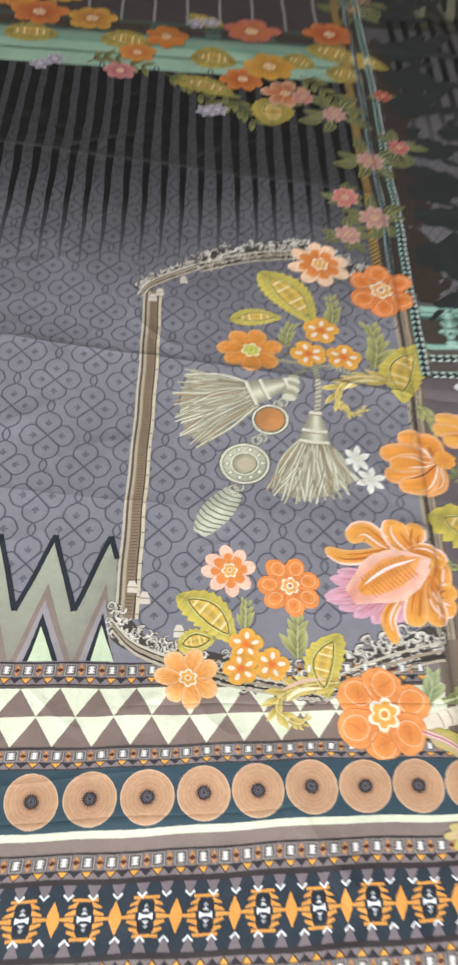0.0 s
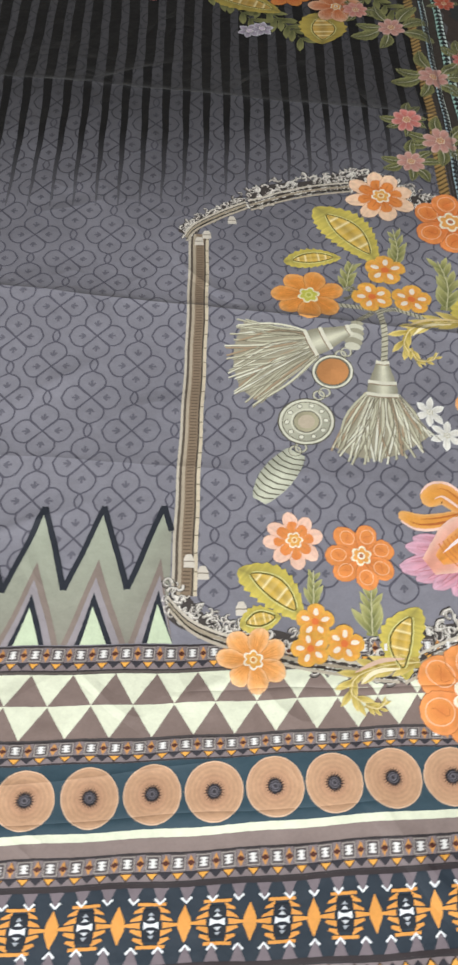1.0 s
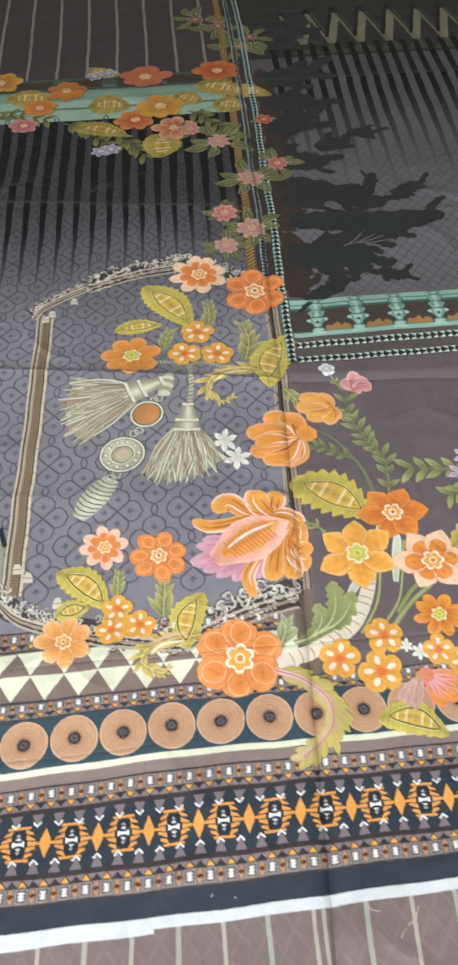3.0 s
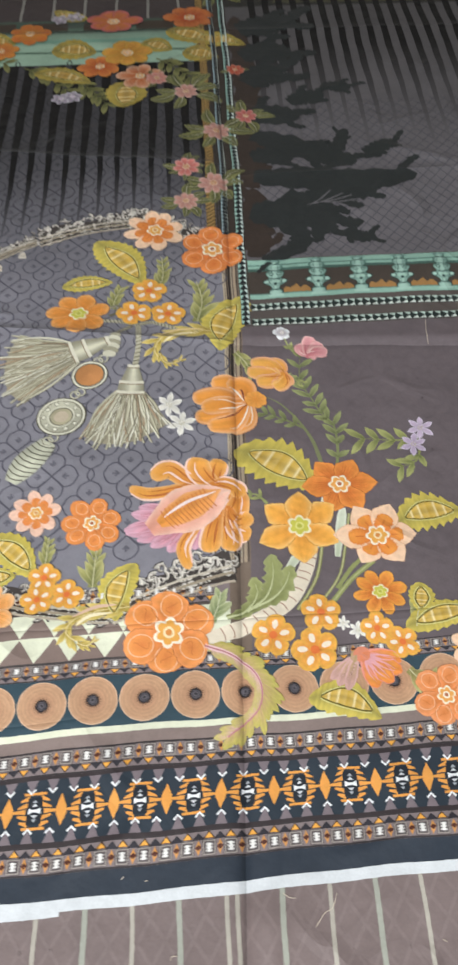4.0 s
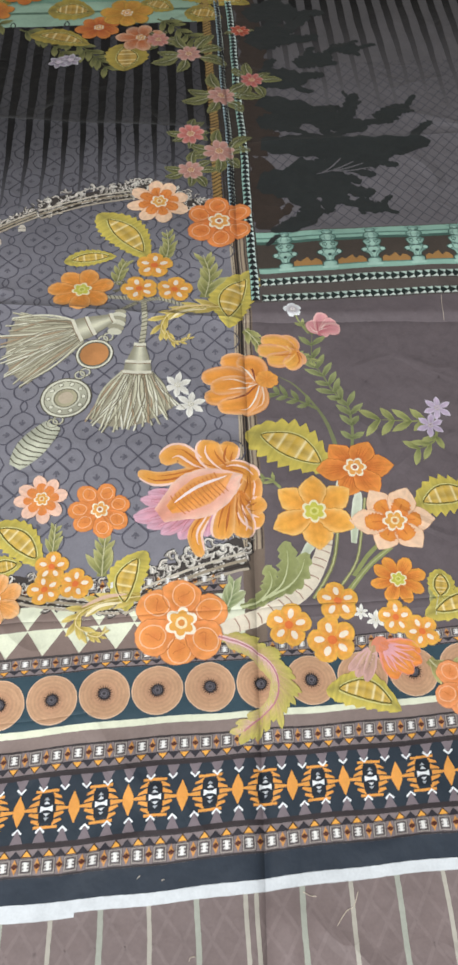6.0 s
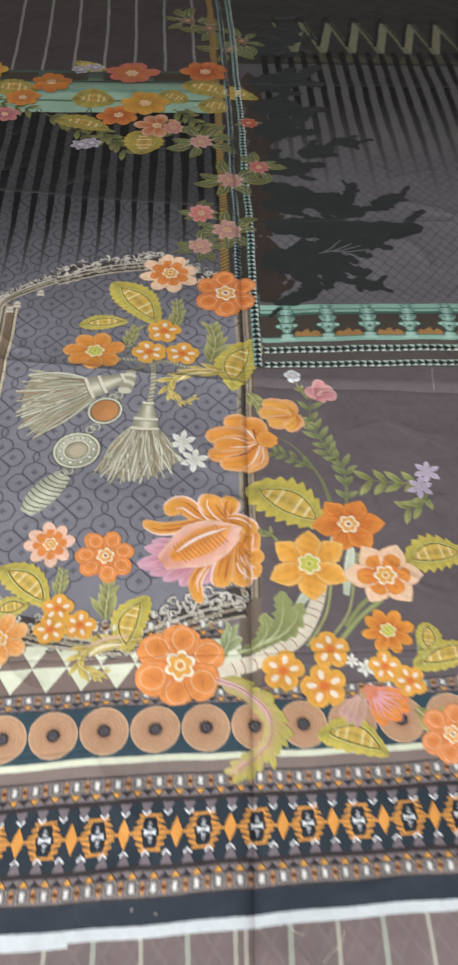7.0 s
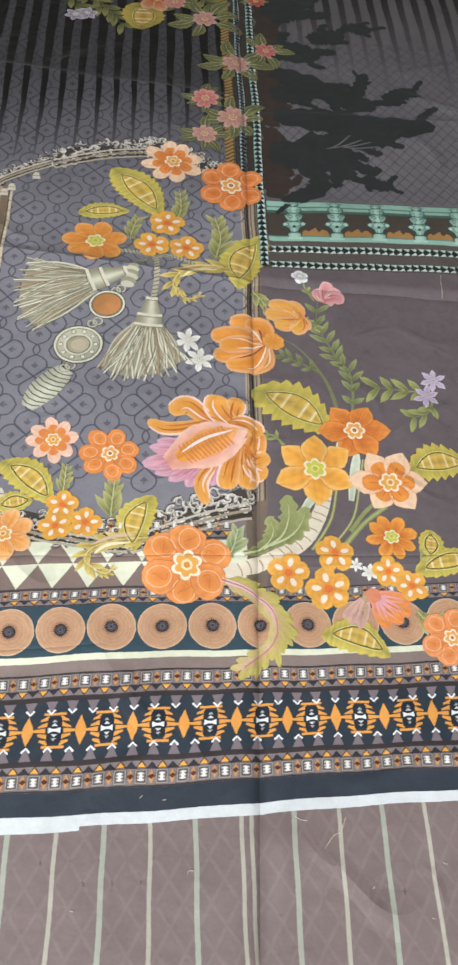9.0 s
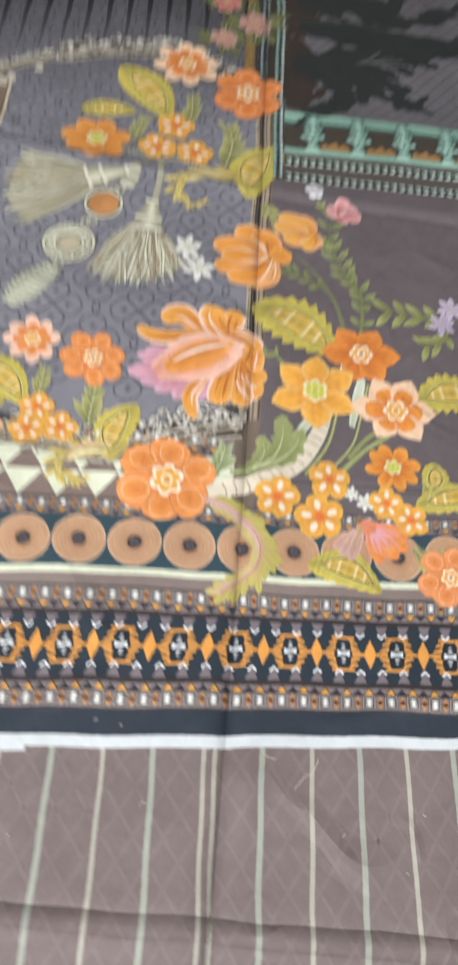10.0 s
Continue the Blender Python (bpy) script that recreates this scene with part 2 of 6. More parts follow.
class Print:
    """A patch of inked cloth, gathered as flat polygons that follow the cloth."""

    ink_factor = 1.0  # factor on all ink colours; below 1 darkens the print

    def __init__(self, place=None):
        self.place = place
        self.xy, self.level, self.colour, self.faces = [], [], [], []

    def add(self, points, faces, colours, level):
        base = len(self.xy)
        self.xy += [self.place(*p) for p in points] if self.place else points
        self.level += [level] * len(points)
        self.colour += colours if isinstance(colours, list) else [colours] * len(points)
        self.faces += [tuple(base + i for i in f) for f in faces]

    def loft(self, a, b, across, colour, level):
        """A band between two lines of as many points; colour(s along, t across) or one colour."""
        far = lambda p, q: math.hypot(p[0] - q[0], p[1] - q[1])
        k = max(1, *(math.ceil(max(far(l[i], l[i + 1]) for l in (a, b)) / FINE) for i in range(len(a) - 1)))
        if k > 1:
            a, b = ([tuple(l[i][c] + (l[i + 1][c] - l[i][c]) * f / k for c in (0, 1)) for i in range(len(l) - 1) for f in range(k)] + [l[-1]] for l in (a, b))
        across = max(across, math.ceil(max(far(p, q) for p, q in zip(a, b)) / FINE))
        n = len(a)
        pts, cols, faces = [], [], []
        for i in range(n):
            for j in range(across + 1):
                f = j / across
                pts.append((a[i][0] + (b[i][0] - a[i][0]) * f, a[i][1] + (b[i][1] - a[i][1]) * f))
                cols.append(colour(i / (n - 1), f) if callable(colour) else colour)
        w = across + 1
        for i in range(n - 1):
            for j in range(across):
                faces.append((i * w + j, (i + 1) * w + j, (i + 1) * w + j + 1, i * w + j + 1))
        self.add(pts, faces, cols, level)

    def rect(self, u0, u1, v0, v1, colour, level, size=0.0075):
        n, m = max(1, math.ceil((u1 - u0) / size)), max(1, math.ceil((v1 - v0) / size))
        us = [u0 + (u1 - u0) * i / n for i in range(n + 1)]
        fn = (lambda s, t: colour(u0 + (u1 - u0) * s, v0 + (v1 - v0) * t)) if callable(colour) else colour
        self.loft([(u, v0) for u in us], [(u, v1) for u in us], m, fn, level)

    def ribbon(self, line, width, colour, level):
        """A stroke along a line; width a number or a function of 0..1."""
        n = len(line)
        a, b = [], []
        for i, (x, y) in enumerate(line):
            x0, y0 = line[max(0, i - 1)]
            x1, y1 = line[min(n - 1, i + 1)]
            d = math.hypot(x1 - x0, y1 - y0) or 1e-9
            w = 0.5 * (width(i / (n - 1)) if callable(width) else width)
            nx, ny = -(y1 - y0) / d * w, (x1 - x0) / d * w
            a.append((x + nx, y + ny))
            b.append((x - nx, y - ny))
        self.loft(a, b, 1, colour, level)

    def tri(self, a, b, c, colour, level, n=1):
        n = max(n, math.ceil(max(math.hypot(a[0] - b[0], a[1] - b[1]), math.hypot(a[0] - c[0], a[1] - c[1])) / FINE))
        pts, idx, faces = [], {}, []
        for i in range(n + 1):
            for j in range(n + 1 - i):
                k = n - i - j
                idx[i, j] = len(pts)
                pts.append(((a[0] * i + b[0] * j + c[0] * k) / n, (a[1] * i + b[1] * j + c[1] * k) / n))
        for i in range(n):
            for j in range(n - i):
                faces.append((idx[i, j], idx[i + 1, j], idx[i, j + 1]))
                if j < n - i - 1:
                    faces.append((idx[i + 1, j], idx[i + 1, j + 1], idx[i, j + 1]))
        self.add(pts, faces, colour, level)

    def disc(self, x, y, radius, colour, level, rings=2, sides=24, squash=1.0, turn=0.0):
        """A round spot; radius a number or a function of the angle; colour one, or a function of (r 0..1, angle)."""
        pts, cols, faces = [(x, y)], [colour(0, 0) if callable(colour) else colour], []
        ct, st = math.cos(turn), math.sin(turn)
        rings = max(rings, math.ceil((radius(0.4) if callable(radius) else radius) / FINE))
        for r in range(1, rings + 1):
            for i in range(sides):
                a = 2 * math.pi * i / sides
                q = (radius(a) if callable(radius) else radius) * r / rings
                dx, dy = q * math.cos(a), q * math.sin(a) * squash
                pts.append((x + dx * ct - dy * st, y + dx * st + dy * ct))
                cols.append(colour(r / rings, a) if callable(colour) else colour)
        for i in range(sides):
            j = (i + 1) % sides
            faces.append((0, 1 + i, 1 + j))
            for r in range(rings - 1):
                p = 1 + r * sides
                faces.append((p + i, p + sides + i, p + sides + j, p + j))
        self.add(pts, faces, cols, level)

    def ring(self, x, y, r, width, colour, level, sides=24, squash=1.0, turn=0.0):
        ct, st = math.cos(turn), math.sin(turn)
        line = []
        for i in range(sides + 1):
            a = 2 * math.pi * i / sides
            q = r(a) if callable(r) else r
            dx, dy = q * math.cos(a), q * math.sin(a) * squash
            line.append((x + dx * ct - dy * st, y + dx * st + dy * ct))
        self.ribbon(line, width, colour, level)

    def make(self, name, parent, label="", material=None):
        xy = drift(np.array(self.xy, dtype=float))
        z = lift(xy[:, 0].copy(), xy[:, 1].copy()) + np.array(self.level) * STEP
        mesh = bpy.data.meshes.new(name)
        mesh.from_pydata(np.column_stack([xy, z]).tolist(), [], self.faces)
        colours = np.ones((len(xy), 4))
        colours[:, :3] = np.array(self.colour) * Print.ink_factor
        mesh.color_attributes.new("ink", "FLOAT_COLOR", "POINT").data.foreach_set("color", colours.ravel())
        up = np.zeros(len(mesh.polygons) * 3)
        mesh.polygons.foreach_get("normal", up)
        if np.any(up[2::3] < 0):
            mesh.flip_normals() if np.all(up[2::3] < 0) else None
        mesh.polygons.foreach_set("use_smooth", [True] * len(mesh.polygons))
        mesh.materials.append(material or PRINTED)
        ob = new(name, mesh)
        ob.parent = parent
        if label:
            tagged(ob, label)
        return ob


def curve(points, n=16):
    """A smooth line through a few points."""
    p = [points[0], *points, points[-1]]
    out = []
    for k in range(1, len(p) - 2):
        a, b, c, d = p[k - 1:k + 3]
        for i in range(n):
            t = i / n
            out.append(tuple(0.5 * (2 * b[q] + (c[q] - a[q]) * t + (2 * a[q] - 5 * b[q] + 4 * c[q] - d[q]) * t * t
                                    + (3 * b[q] - a[q] - 3 * c[q] + d[q]) * t ** 3) for q in (0, 1)))
    out.append(points[-1])
    return out


def thing(name, label, category, group=""):
    return tagged(new(name), label, category, group)


# ---- room ----


def slab(name, x0, x1, y0, y1, z0, z1, material, label, category):
    bm = bmesh.new()
    bmesh.ops.create_cube(bm, size=1)
    bmesh.ops.scale(bm, vec=(x1 - x0, y1 - y0, z1 - z0), verts=bm.verts)
    bmesh.ops.translate(bm, vec=((x0 + x1) / 2, (y0 + y1) / 2, (z0 + z1) / 2), verts=bm.verts)
    mesh = bpy.data.meshes.new(name)
    bm.to_mesh(mesh)
    bm.free()
    mesh.materials.append(material)
    return tagged(new(name, mesh), label, category, kind="structure")


FLOOR = plain_material("floor_cement", ink("8d8578"), 0.6, 6)
# unseen walls and ceiling, added to close the room; greyed to limit fill light
WALL = plain_material("wall_paint", ink("a39c92"), 0.7, 3, 0.05)
slab("floor", -2.3, 2.7, -2.2, 3.6, -0.12, -0.004, FLOOR, "plain grey cement floor under the spread cloths", "floor")
slab("wall_north", -2.3, 2.7, 3.6, 3.75, -0.12, 2.8, WALL, "plain grey-beige wall, unseen, darkened to bounce less light", "wall")
slab("wall_south", -2.3, 2.7, -2.35, -2.2, -0.12, 2.8, WALL, "plain grey-beige wall, unseen, darkened to bounce less light", "wall")
slab("wall_west", -2.45, -2.3, -2.35, 3.75, -0.12, 2.8, WALL, "plain grey-beige wall, unseen, darkened to bounce less light", "wall")
slab("wall_east", 2.7, 2.85, -2.35, 3.75, -0.12, 2.8, WALL, "plain grey-beige wall, unseen, darkened to bounce less light", "wall")
slab("ceiling", -2.45, 2.85, -2.35, 3.75, 2.8, 2.9, WALL, "plain grey-beige ceiling, unseen, darkened to bounce less light", "ceiling")

# ---- the printed cloth: fields and bands ----
LEFT, RIGHT = -0.86, 0.74
cloth = thing("printed_cloth", "grey and brown cotton cloth printed with flowers, tassels and patterned borders", "cloth")
HEM = 0.011


def right_edge(v):
    return 0.625 + 0.0785 * v - middle(v) + 0.03


def tone_left(u, v):
    wave = 0.94 + 0.06 * math.sin(19 * u) * math.sin(13 * v)
    return shade(mix(FIELD, FIELD_DARK, (v - 0.84) / 0.36), wave)


def tone_right(u, v):
    return mix(ink("726e73"), ink("585557"), (v - 1.0) / 0.6)


field = Print(lie)
field.rect(LEFT, -0.012, 0.335, 1.49, tone_left, 0, 0.005)
field.make("patterned_field", cloth, "mauve-grey field darkening upward")

plain = Print(lie)
plain.rect(0.012, RIGHT, 0.2475, 0.749, PLAIN, 0, 0.005)
plain.make("plain_field", cloth, "plain purplish-brown field")

dim = Print(lie)
dim.rect(0.028, RIGHT, 0.895, 1.70, tone_right, 0, 0.006)
dim.make("dim_field", cloth, "dark grey field with faint lattice")

upper = Print(lie)
upper.rect(LEFT, -0.012, 1.66, 2.085, ink("463d3d"), 0, 0.012)
upper.make("striped_field", cloth, "dark brown field with pale stripes")
upper = Print(lie)
upper.rect(0.028, RIGHT, 1.70, 2.085, ink("33322f"), 0, 0.012)
upper.make("zigzag_field", cloth, "dark field with olive zigzags")

# bands along the hem: v0, v1, colour, name
BANDS = [(0.0115, 0.034, ink("2f3844"), "navy_band"), (0.034, 0.0605, TAUPE, "motif_band"), (0.0605, 0.1265, ink("2d3843"), "weave_band"),
         (0.1265, 0.1525, TAUPE, "motif_band"), (0.1525, 0.165, ink("8c7a74"), "brown_band"), (0.165, 0.172, CREAM, "cream_band"),
         (0.172, 0.228, ROUND_BLUE, "roundel_band"), (0.228, 0.2475, TAUPE, "motif_band")]
band_part = []
for v0, v1, colour, name in BANDS:
    p = Print(lie)
    p.rect(LEFT, RIGHT, v0, v1, colour, 0, 0.005)
    band_part.append(p.make(name, cloth))
for v0, v1, colour, name in ((0.2475, 0.309, CREAM, "triangle_band"), (0.309, 0.335, TAUPE, "motif_band")):
    p = Print(lie)
    p.rect(LEFT, -0.012, v0, v1, colour, 0, 0.008)
    band_part.append(p.make(name, cloth))
hem = Print(lie)
hem.rect(LEFT, -0.18, -0.003, HEM + 0.0008, WHITE, 1, 0.004)
hem.rect(-0.18, RIGHT, 0.001, HEM + 0.0008, WHITE, 1, 0.004)
hem.make("selvage", cloth, "white unprinted selvage edge", SELVAGE)


def eyes(owner, place, v0, v1, flip, u0, u1, level=1, pitch=0.0214):
    """A row of small squares with white marks, amber triangles between them."""
    h = v1 - v0
    p = Print(place)
    at = (lambda f: v1 - f * h) if flip else (lambda f: v0 + f * h)

    def box(a, b, f, g, c, lv):
        p.rect(a, b, min(at(f), at(g)), max(at(f), at(g)), c, lv, 0.02)

    box(u0, u1, 0.0, 0.07, ink("3c3638"), level)
    box(u0, u1, 0.93, 1.0, ink("3c3638"), level)
    p.make("band_edge", owner)
    u = u0
    while u < u1 - pitch:
        c, q = u + pitch / 2, pitch
        p = Print(place)
        box(c - 0.32 * q, c + 0.32 * q, 0.36, 0.92, ink("5a5050"), level + 1)
        box(c - 0.29 * q, c + 0.29 * q, 0.385, 0.895, ink("a0968f"), level + 2)
        box(c - 0.235 * q, c + 0.235 * q, 0.43, 0.85, ink("5e5555"), level + 3)
        for g in (0.53, 0.64, 0.75):
            box(c - 0.16 * q, c + 0.16 * q, g - 0.030, g + 0.030, ink("cdc9c4"), level + 4)
        box(c - 0.075 * q, c + 0.075 * q, 0.49, 0.79, ink("e6e4e0"), level + 5)
        e = u
        p.tri((e - 0.125 * q, at(0.66)), (e + 0.125 * q, at(0.66)), (e, at(0.90)), ink("d0924a"), level + 3)
        p.tri((e - 0.125 * q, at(0.60)), (e + 0.125 * q, at(0.60)), (e, at(0.37)), ink("d0924a"), level + 3)
        p.tri((e - 0.17 * q, at(0.63)), (e, at(0.73)), (e + 0.17 * q, at(0.63)), ink("5b2f22"), level + 4)
        p.tri((e - 0.17 * q, at(0.63)), (e, at(0.53)), (e + 0.17 * q, at(0.63)), ink("5b2f22"), level + 4)
        p.tri((e - 0.3 * q, at(0.36)), (e + 0.3 * q, at(0.36)), (e, at(0.1)), ink("35333a"), level + 1)
        p.tri((c - 0.28 * q, at(0.33)), (c + 0.28 * q, at(0.33)), (c, at(0.06)), ink("4a3426"), level + 1)
        p.tri((c - 0.2 * q, at(0.31)), (c + 0.2 * q, at(0.31)), (c, at(0.12)), AMBER, level + 2)
        p.make("square_motif", owner)
        u += pitch


def weave(owner, place, vc, half, u0, u1, first, level=1, pitch=0.0540):
    """Stepped amber lozenges with white hearts, spindles between them, and chevrons on both sides."""
    dark = ink("2d3843")
    p = Print(place)
    for s in (-1, 1):
        p.rect(u0, u1, min(vc + s * half, vc + s * (half - 0.0035)), max(vc + s * half, vc + s * (half - 0.0035)), ink("3a3234"), level)
    p.make("band_edge", owner)
    k = math.ceil((u0 - first) / pitch)
    while first + k * pitch < u1 - 0.02:
        c = first + k * pitch
        p = Print(place)
        for s in (-1, 1):
            for j in range(-2, 3):
                y, way = vc + j * 0.0063, (j > 0) - (j < 0)
                inner, outer = 0.0112 - 0.0016 * abs(j), 0.0188 - 0.0024 * abs(j) + (0.0034 if j == 0 else 0)
                a = [(c + s * (inner - 0.002), y - 0.0024), (c + s * (outer + 0.001), y - 0.0010 - 0.0026 * way)]
                b = [(c + s * (inner - 0.002), y + 0.0024), (c + s * outer, y + 0.0010 - 0.0026 * way)]
                p.loft(a if s < 0 else b, b if s < 0 else a, 1, shade(TAWNY, 1 + 0.03 * math.sin(9 * j + k)), level + 1 + 0.1 * (j + 2))
            p.rect(c - 0.0115, c + 0.0115, min(vc + s * 0.0150, vc + s * 0.0176), max(vc + s * 0.0150, vc + s * 0.0176), TAWNY, level + 1.6)
        p.rect(c - 0.0072, c + 0.0072, vc - 0.0125, vc + 0.0125, ink("252b34"), level + 3)
        for s in (-1, 1):
            p.tri((c + s * 0.0062, vc - 0.0030), (c + s * 0.0062, vc + 0.0030), (c - s * 0.001, vc), WHITE, level + 4)
            p.rect(c - 0.0036, c + 0.0036, vc - 0.0013, vc + 0.0013, WHITE, level + 4.2 + 0.1 * s)
            p.tri((c - 0.0032, vc + s * 0.0040), (c + 0.0032, vc + s * 0.0040), (c, vc + s * 0.0070), ink("d3d6da"), level + 4)
            p.tri((c - 0.0026, vc + s * 0.0078), (c + 0.0026, vc + s * 0.0078), (c, vc + s * 0.0106), ink("aab0b8"), level + 4)
        p.make("lozenge_motif", owner)
        p = Print(place)
        d = c + pitch / 2
        p.loft([(d - 0.0003, vc - 0.0145), (d - 0.0054, vc - 0.003), (d - 0.0054, vc + 0.003), (d - 0.0003, vc + 0.0145)],
               [(d + 0.0003, vc - 0.0145), (d + 0.0054, vc - 0.003), (d + 0.0054, vc + 0.003), (d + 0.0003, vc + 0.0145)][::1], 1, TAWNY, level + 1)
        p.make("spindle_motif", owner)
        k += 1
    q = pitch / 2.5
    n = int((u1 - u0) / q) - 1
    for i in range(n):
        c = u0 + (i + 0.7) * q
        for s in (-1, 1):
            p = Print(place)
            e = vc + s * (half - 0.0036)
            p.tri((c - 0.0062, e), (c + 0.0062, e), (c, e - s * 0.0135), ink("7d7076"), level)
            p.ribbon([(c - 0.0042, e - s * 0.0085), (c, e - s * 0.0128), (c + 0.0042, e - s * 0.0085)], 0.0021, WHITE, level + 2)
            p.tri((c + q / 2 - 0.005, e - s * 0.0005), (c + q / 2 + 0.005, e - s * 0.0005), (c + q / 2, e - s * 0.009), dark, level)
            p.make("chevron_motif", owner)


for v0, v1, flip, owner in ((0.034, 0.0605, True, 1), (0.1265, 0.1525, False, 3), (0.228, 0.2475, False, 7)):
    eyes(band_part[owner], lie, v0, v1, flip, LEFT, RIGHT)
eyes(band_part[9], lie, 0.309, 0.335, False, LEFT, -0.02)
weave(band_part[2], lie, 0.0935, 0.033, LEFT, RIGHT, 0.002)

p = Print(lie)
for i in range(-10, 12):
    u = -0.487 + 0.039 * i
    if u > -0.05:
        continue
    for corners in (((u - 0.039, 0.2775), (u, 0.2775), (u - 0.0195, 0.3065)), ((u - 0.0195, 0.2485), (u + 0.0195, 0.2485), (u, 0.2765))):
        t = Print(lie)
        t.tri(*corners, shade(BROWN, 1 + 0.06 * math.sin(37 * i)), 1, 4)
        t.make("triangle", band_part[8], "brown triangle on cream")
p.rect(LEFT, -0.02, 0.3065, 0.3095, ink("5f5650"), 1)
p.rect(LEFT, -0.02, 0.2465, 0.2490, ink("4a4444"), 1)
p.make("band_edge", band_part[8])


def roundel(u, v, owner):
    p = Print()
    x, y = lie(u, v)
    skin = ink("c29774")
    rnd = random.Random(int(u * 1000))

    def colour(r, a):
        k = 1 + 0.07 * (-1) ** int(r * 13) + rnd.uniform(-0.06, 0.06)
        return shade(mix(ink("b58260"), skin, r * 1.4), k)

    p.disc(x, y, 0.0262, colour, 1, 13, 44)
    p.ring(x, y, 0.0262, 0.0012, ink("d9b494"), 2, 44)
    p.disc(x, y, lambda a: 0.0068 + 0.0028 * (1 if round(a / (2 * math.pi) * 40) % 2 else -0.3), ink("2a2527"), 2, 1, 40)
    p.disc(x, y, 0.0048, ink("6d6870"), 3, 1, 18)
    p.ring(x, y, 0.0036, 0.0009, ink("2c2a2e"), 4, 16)
    p.disc(x, y, 0.0018, ink("3a373c"), 4, 1, 10)
    return p.make("roundel", owner, "tan ringed roundel with a dark heart")


for i in range(-15, 14):
    roundel(0.002 + 0.0551 * i, 0.2005, band_part[6])

# the teeth of the grey field's lower edge
TEETH = 0.0645
for i in range(-6, 2):
    c = -0.459 + TEETH * i
    p = Print(lie)
    a, b, d = (c - 0.0320, 0.394), (c, 0.491), (c + 0.0325, 0.394)
    if d[0] > -0.375:
        d = (-0.384, 0.460)
    left_foot, right_foot = (a[0], 0.336), (d[0], 0.336)
    sage, dusk = ink("9a9c8a"), ink("84796f")
    line_a = [tuple(a[k] + (b[k] - a[k]) * f / 8 for k in (0, 1)) for f in range(9)]
    line_d = [tuple(d[k] + (b[k] - d[k]) * f / 8 for k in (0, 1)) for f in range(9)]
    p.loft(line_a, line_d, 5, lambda s, t: mix(sage, ink("a9b09a"), s), 2)
    low_a = [(a[0] + (d[0] - a[0]) * f / 8, a[1] + (d[1] - a[1]) * f / 8) for f in range(9)]
    p.loft(low_a, [(q[0], 0.336) for q in low_a], 6, lambda s, t: mix(sage, ink("8d8a7c"), t), 2)
    p.ribbon(line_a, 0.0062, ink("2b2f38"), 4)
    p.ribbon(line_d, 0.0062, ink("2b2f38"), 4)
    s = c + 0.0045
    for width, top, colour, lv in ((0.031, 0.428, ink("8a7a70"), 3), (0.025, 0.408, ink("9a9296"), 4), (0.0178, 0.391, ink("2b2f38"), 5), (0.0125, 0.376, ink("c9d8b4"), 6)):
        if s + width < -0.378:
            p.tri((s - width, 0.3355), (s + width, 0.3355), (s - 0.0045, top), colour, lv, 6)
        else:
            p.tri((s - width, 0.3355), (-0.378, 0.3355), (s - 0.0045, top), colour, lv, 6)
    p.make("zigzag_tooth", cloth, "sage green zigzag tooth edged in navy")


def lattice(owner, u0, u1, v0, v1, line, width, level=1, marks=True, name="trellis_motif"):
    """Four-lobed flowers in staggered columns, chained upright by small oval links."""
    pu, pv = 0.1, 0.0905
    for i in range(int((u1 - u0) / pu * 2) + 2):
        for j in range(-1, int((v1 - v0) / pv) + 2):
            c, y = u0 + i * pu / 2, v0 + j * pv + (pv / 2 if i % 2 else 0)
            if not (u0 - 0.01 < c < u1 and v0 - 0.03 < y < v1):
                continue
            col = line(y)
            p = Print(lie)
            for q in range(4):
                a = math.pi / 2 * q
                ca, sa = math.cos(a), math.sin(a)
                at = lambda d, e: (c + d * ca - e * sa, y + d * sa + e * ca)
                long, half = (0.0325, 0.0158) if q % 2 == 0 else (0.0350, 0.0155)
                for s in (-1, 1):
                    out = []
                    for f in range(15):
                        d, x = long * f / 14, (f / 14 - 0.58) / 0.42
                        out.append(at(d, s * min(half * math.sqrt(max(0.0, 1 - (x if x > 0 else x / 1.38) ** 2)), 0.96 * d)))
                    p.ribbon(out[:-1] + [at(long * 1.05, 0)], width, col, level if s > 0 else level + 0.3)
                if marks:
                    m = long * 0.55
                    for e, g in ((0.0, 0.0045), (0.0040, 0.001), (-0.0040, 0.001)):
                        p.ribbon([at(m - 0.002 if e == 0 else m - 0.004, 0), at(m + g, e)], width * 1.2, mix(col, tone_left(c, y), 0.25), level)
            for s in (-1, 1):
                p.ribbon([(c + s * 0.0045 * math.sin(math.pi * f / 8), y + 0.0355 + 0.0195 * f / 8) for f in range(9)], width, col, level)
            p.make(name, owner)


lattice(cloth, -0.839, -0.02, 0.4085, 1.47, lambda v: mix(FIELD_LINE, ink("323135"), (v - 0.84) / 0.36), 0.0021)
lattice(cloth, 0.06, 0.67, 0.33, 0.70, lambda v: mix(PLAIN, BLACK, 0.035), 0.0028, 2, False, "faint_motif")
p = Print(lie)
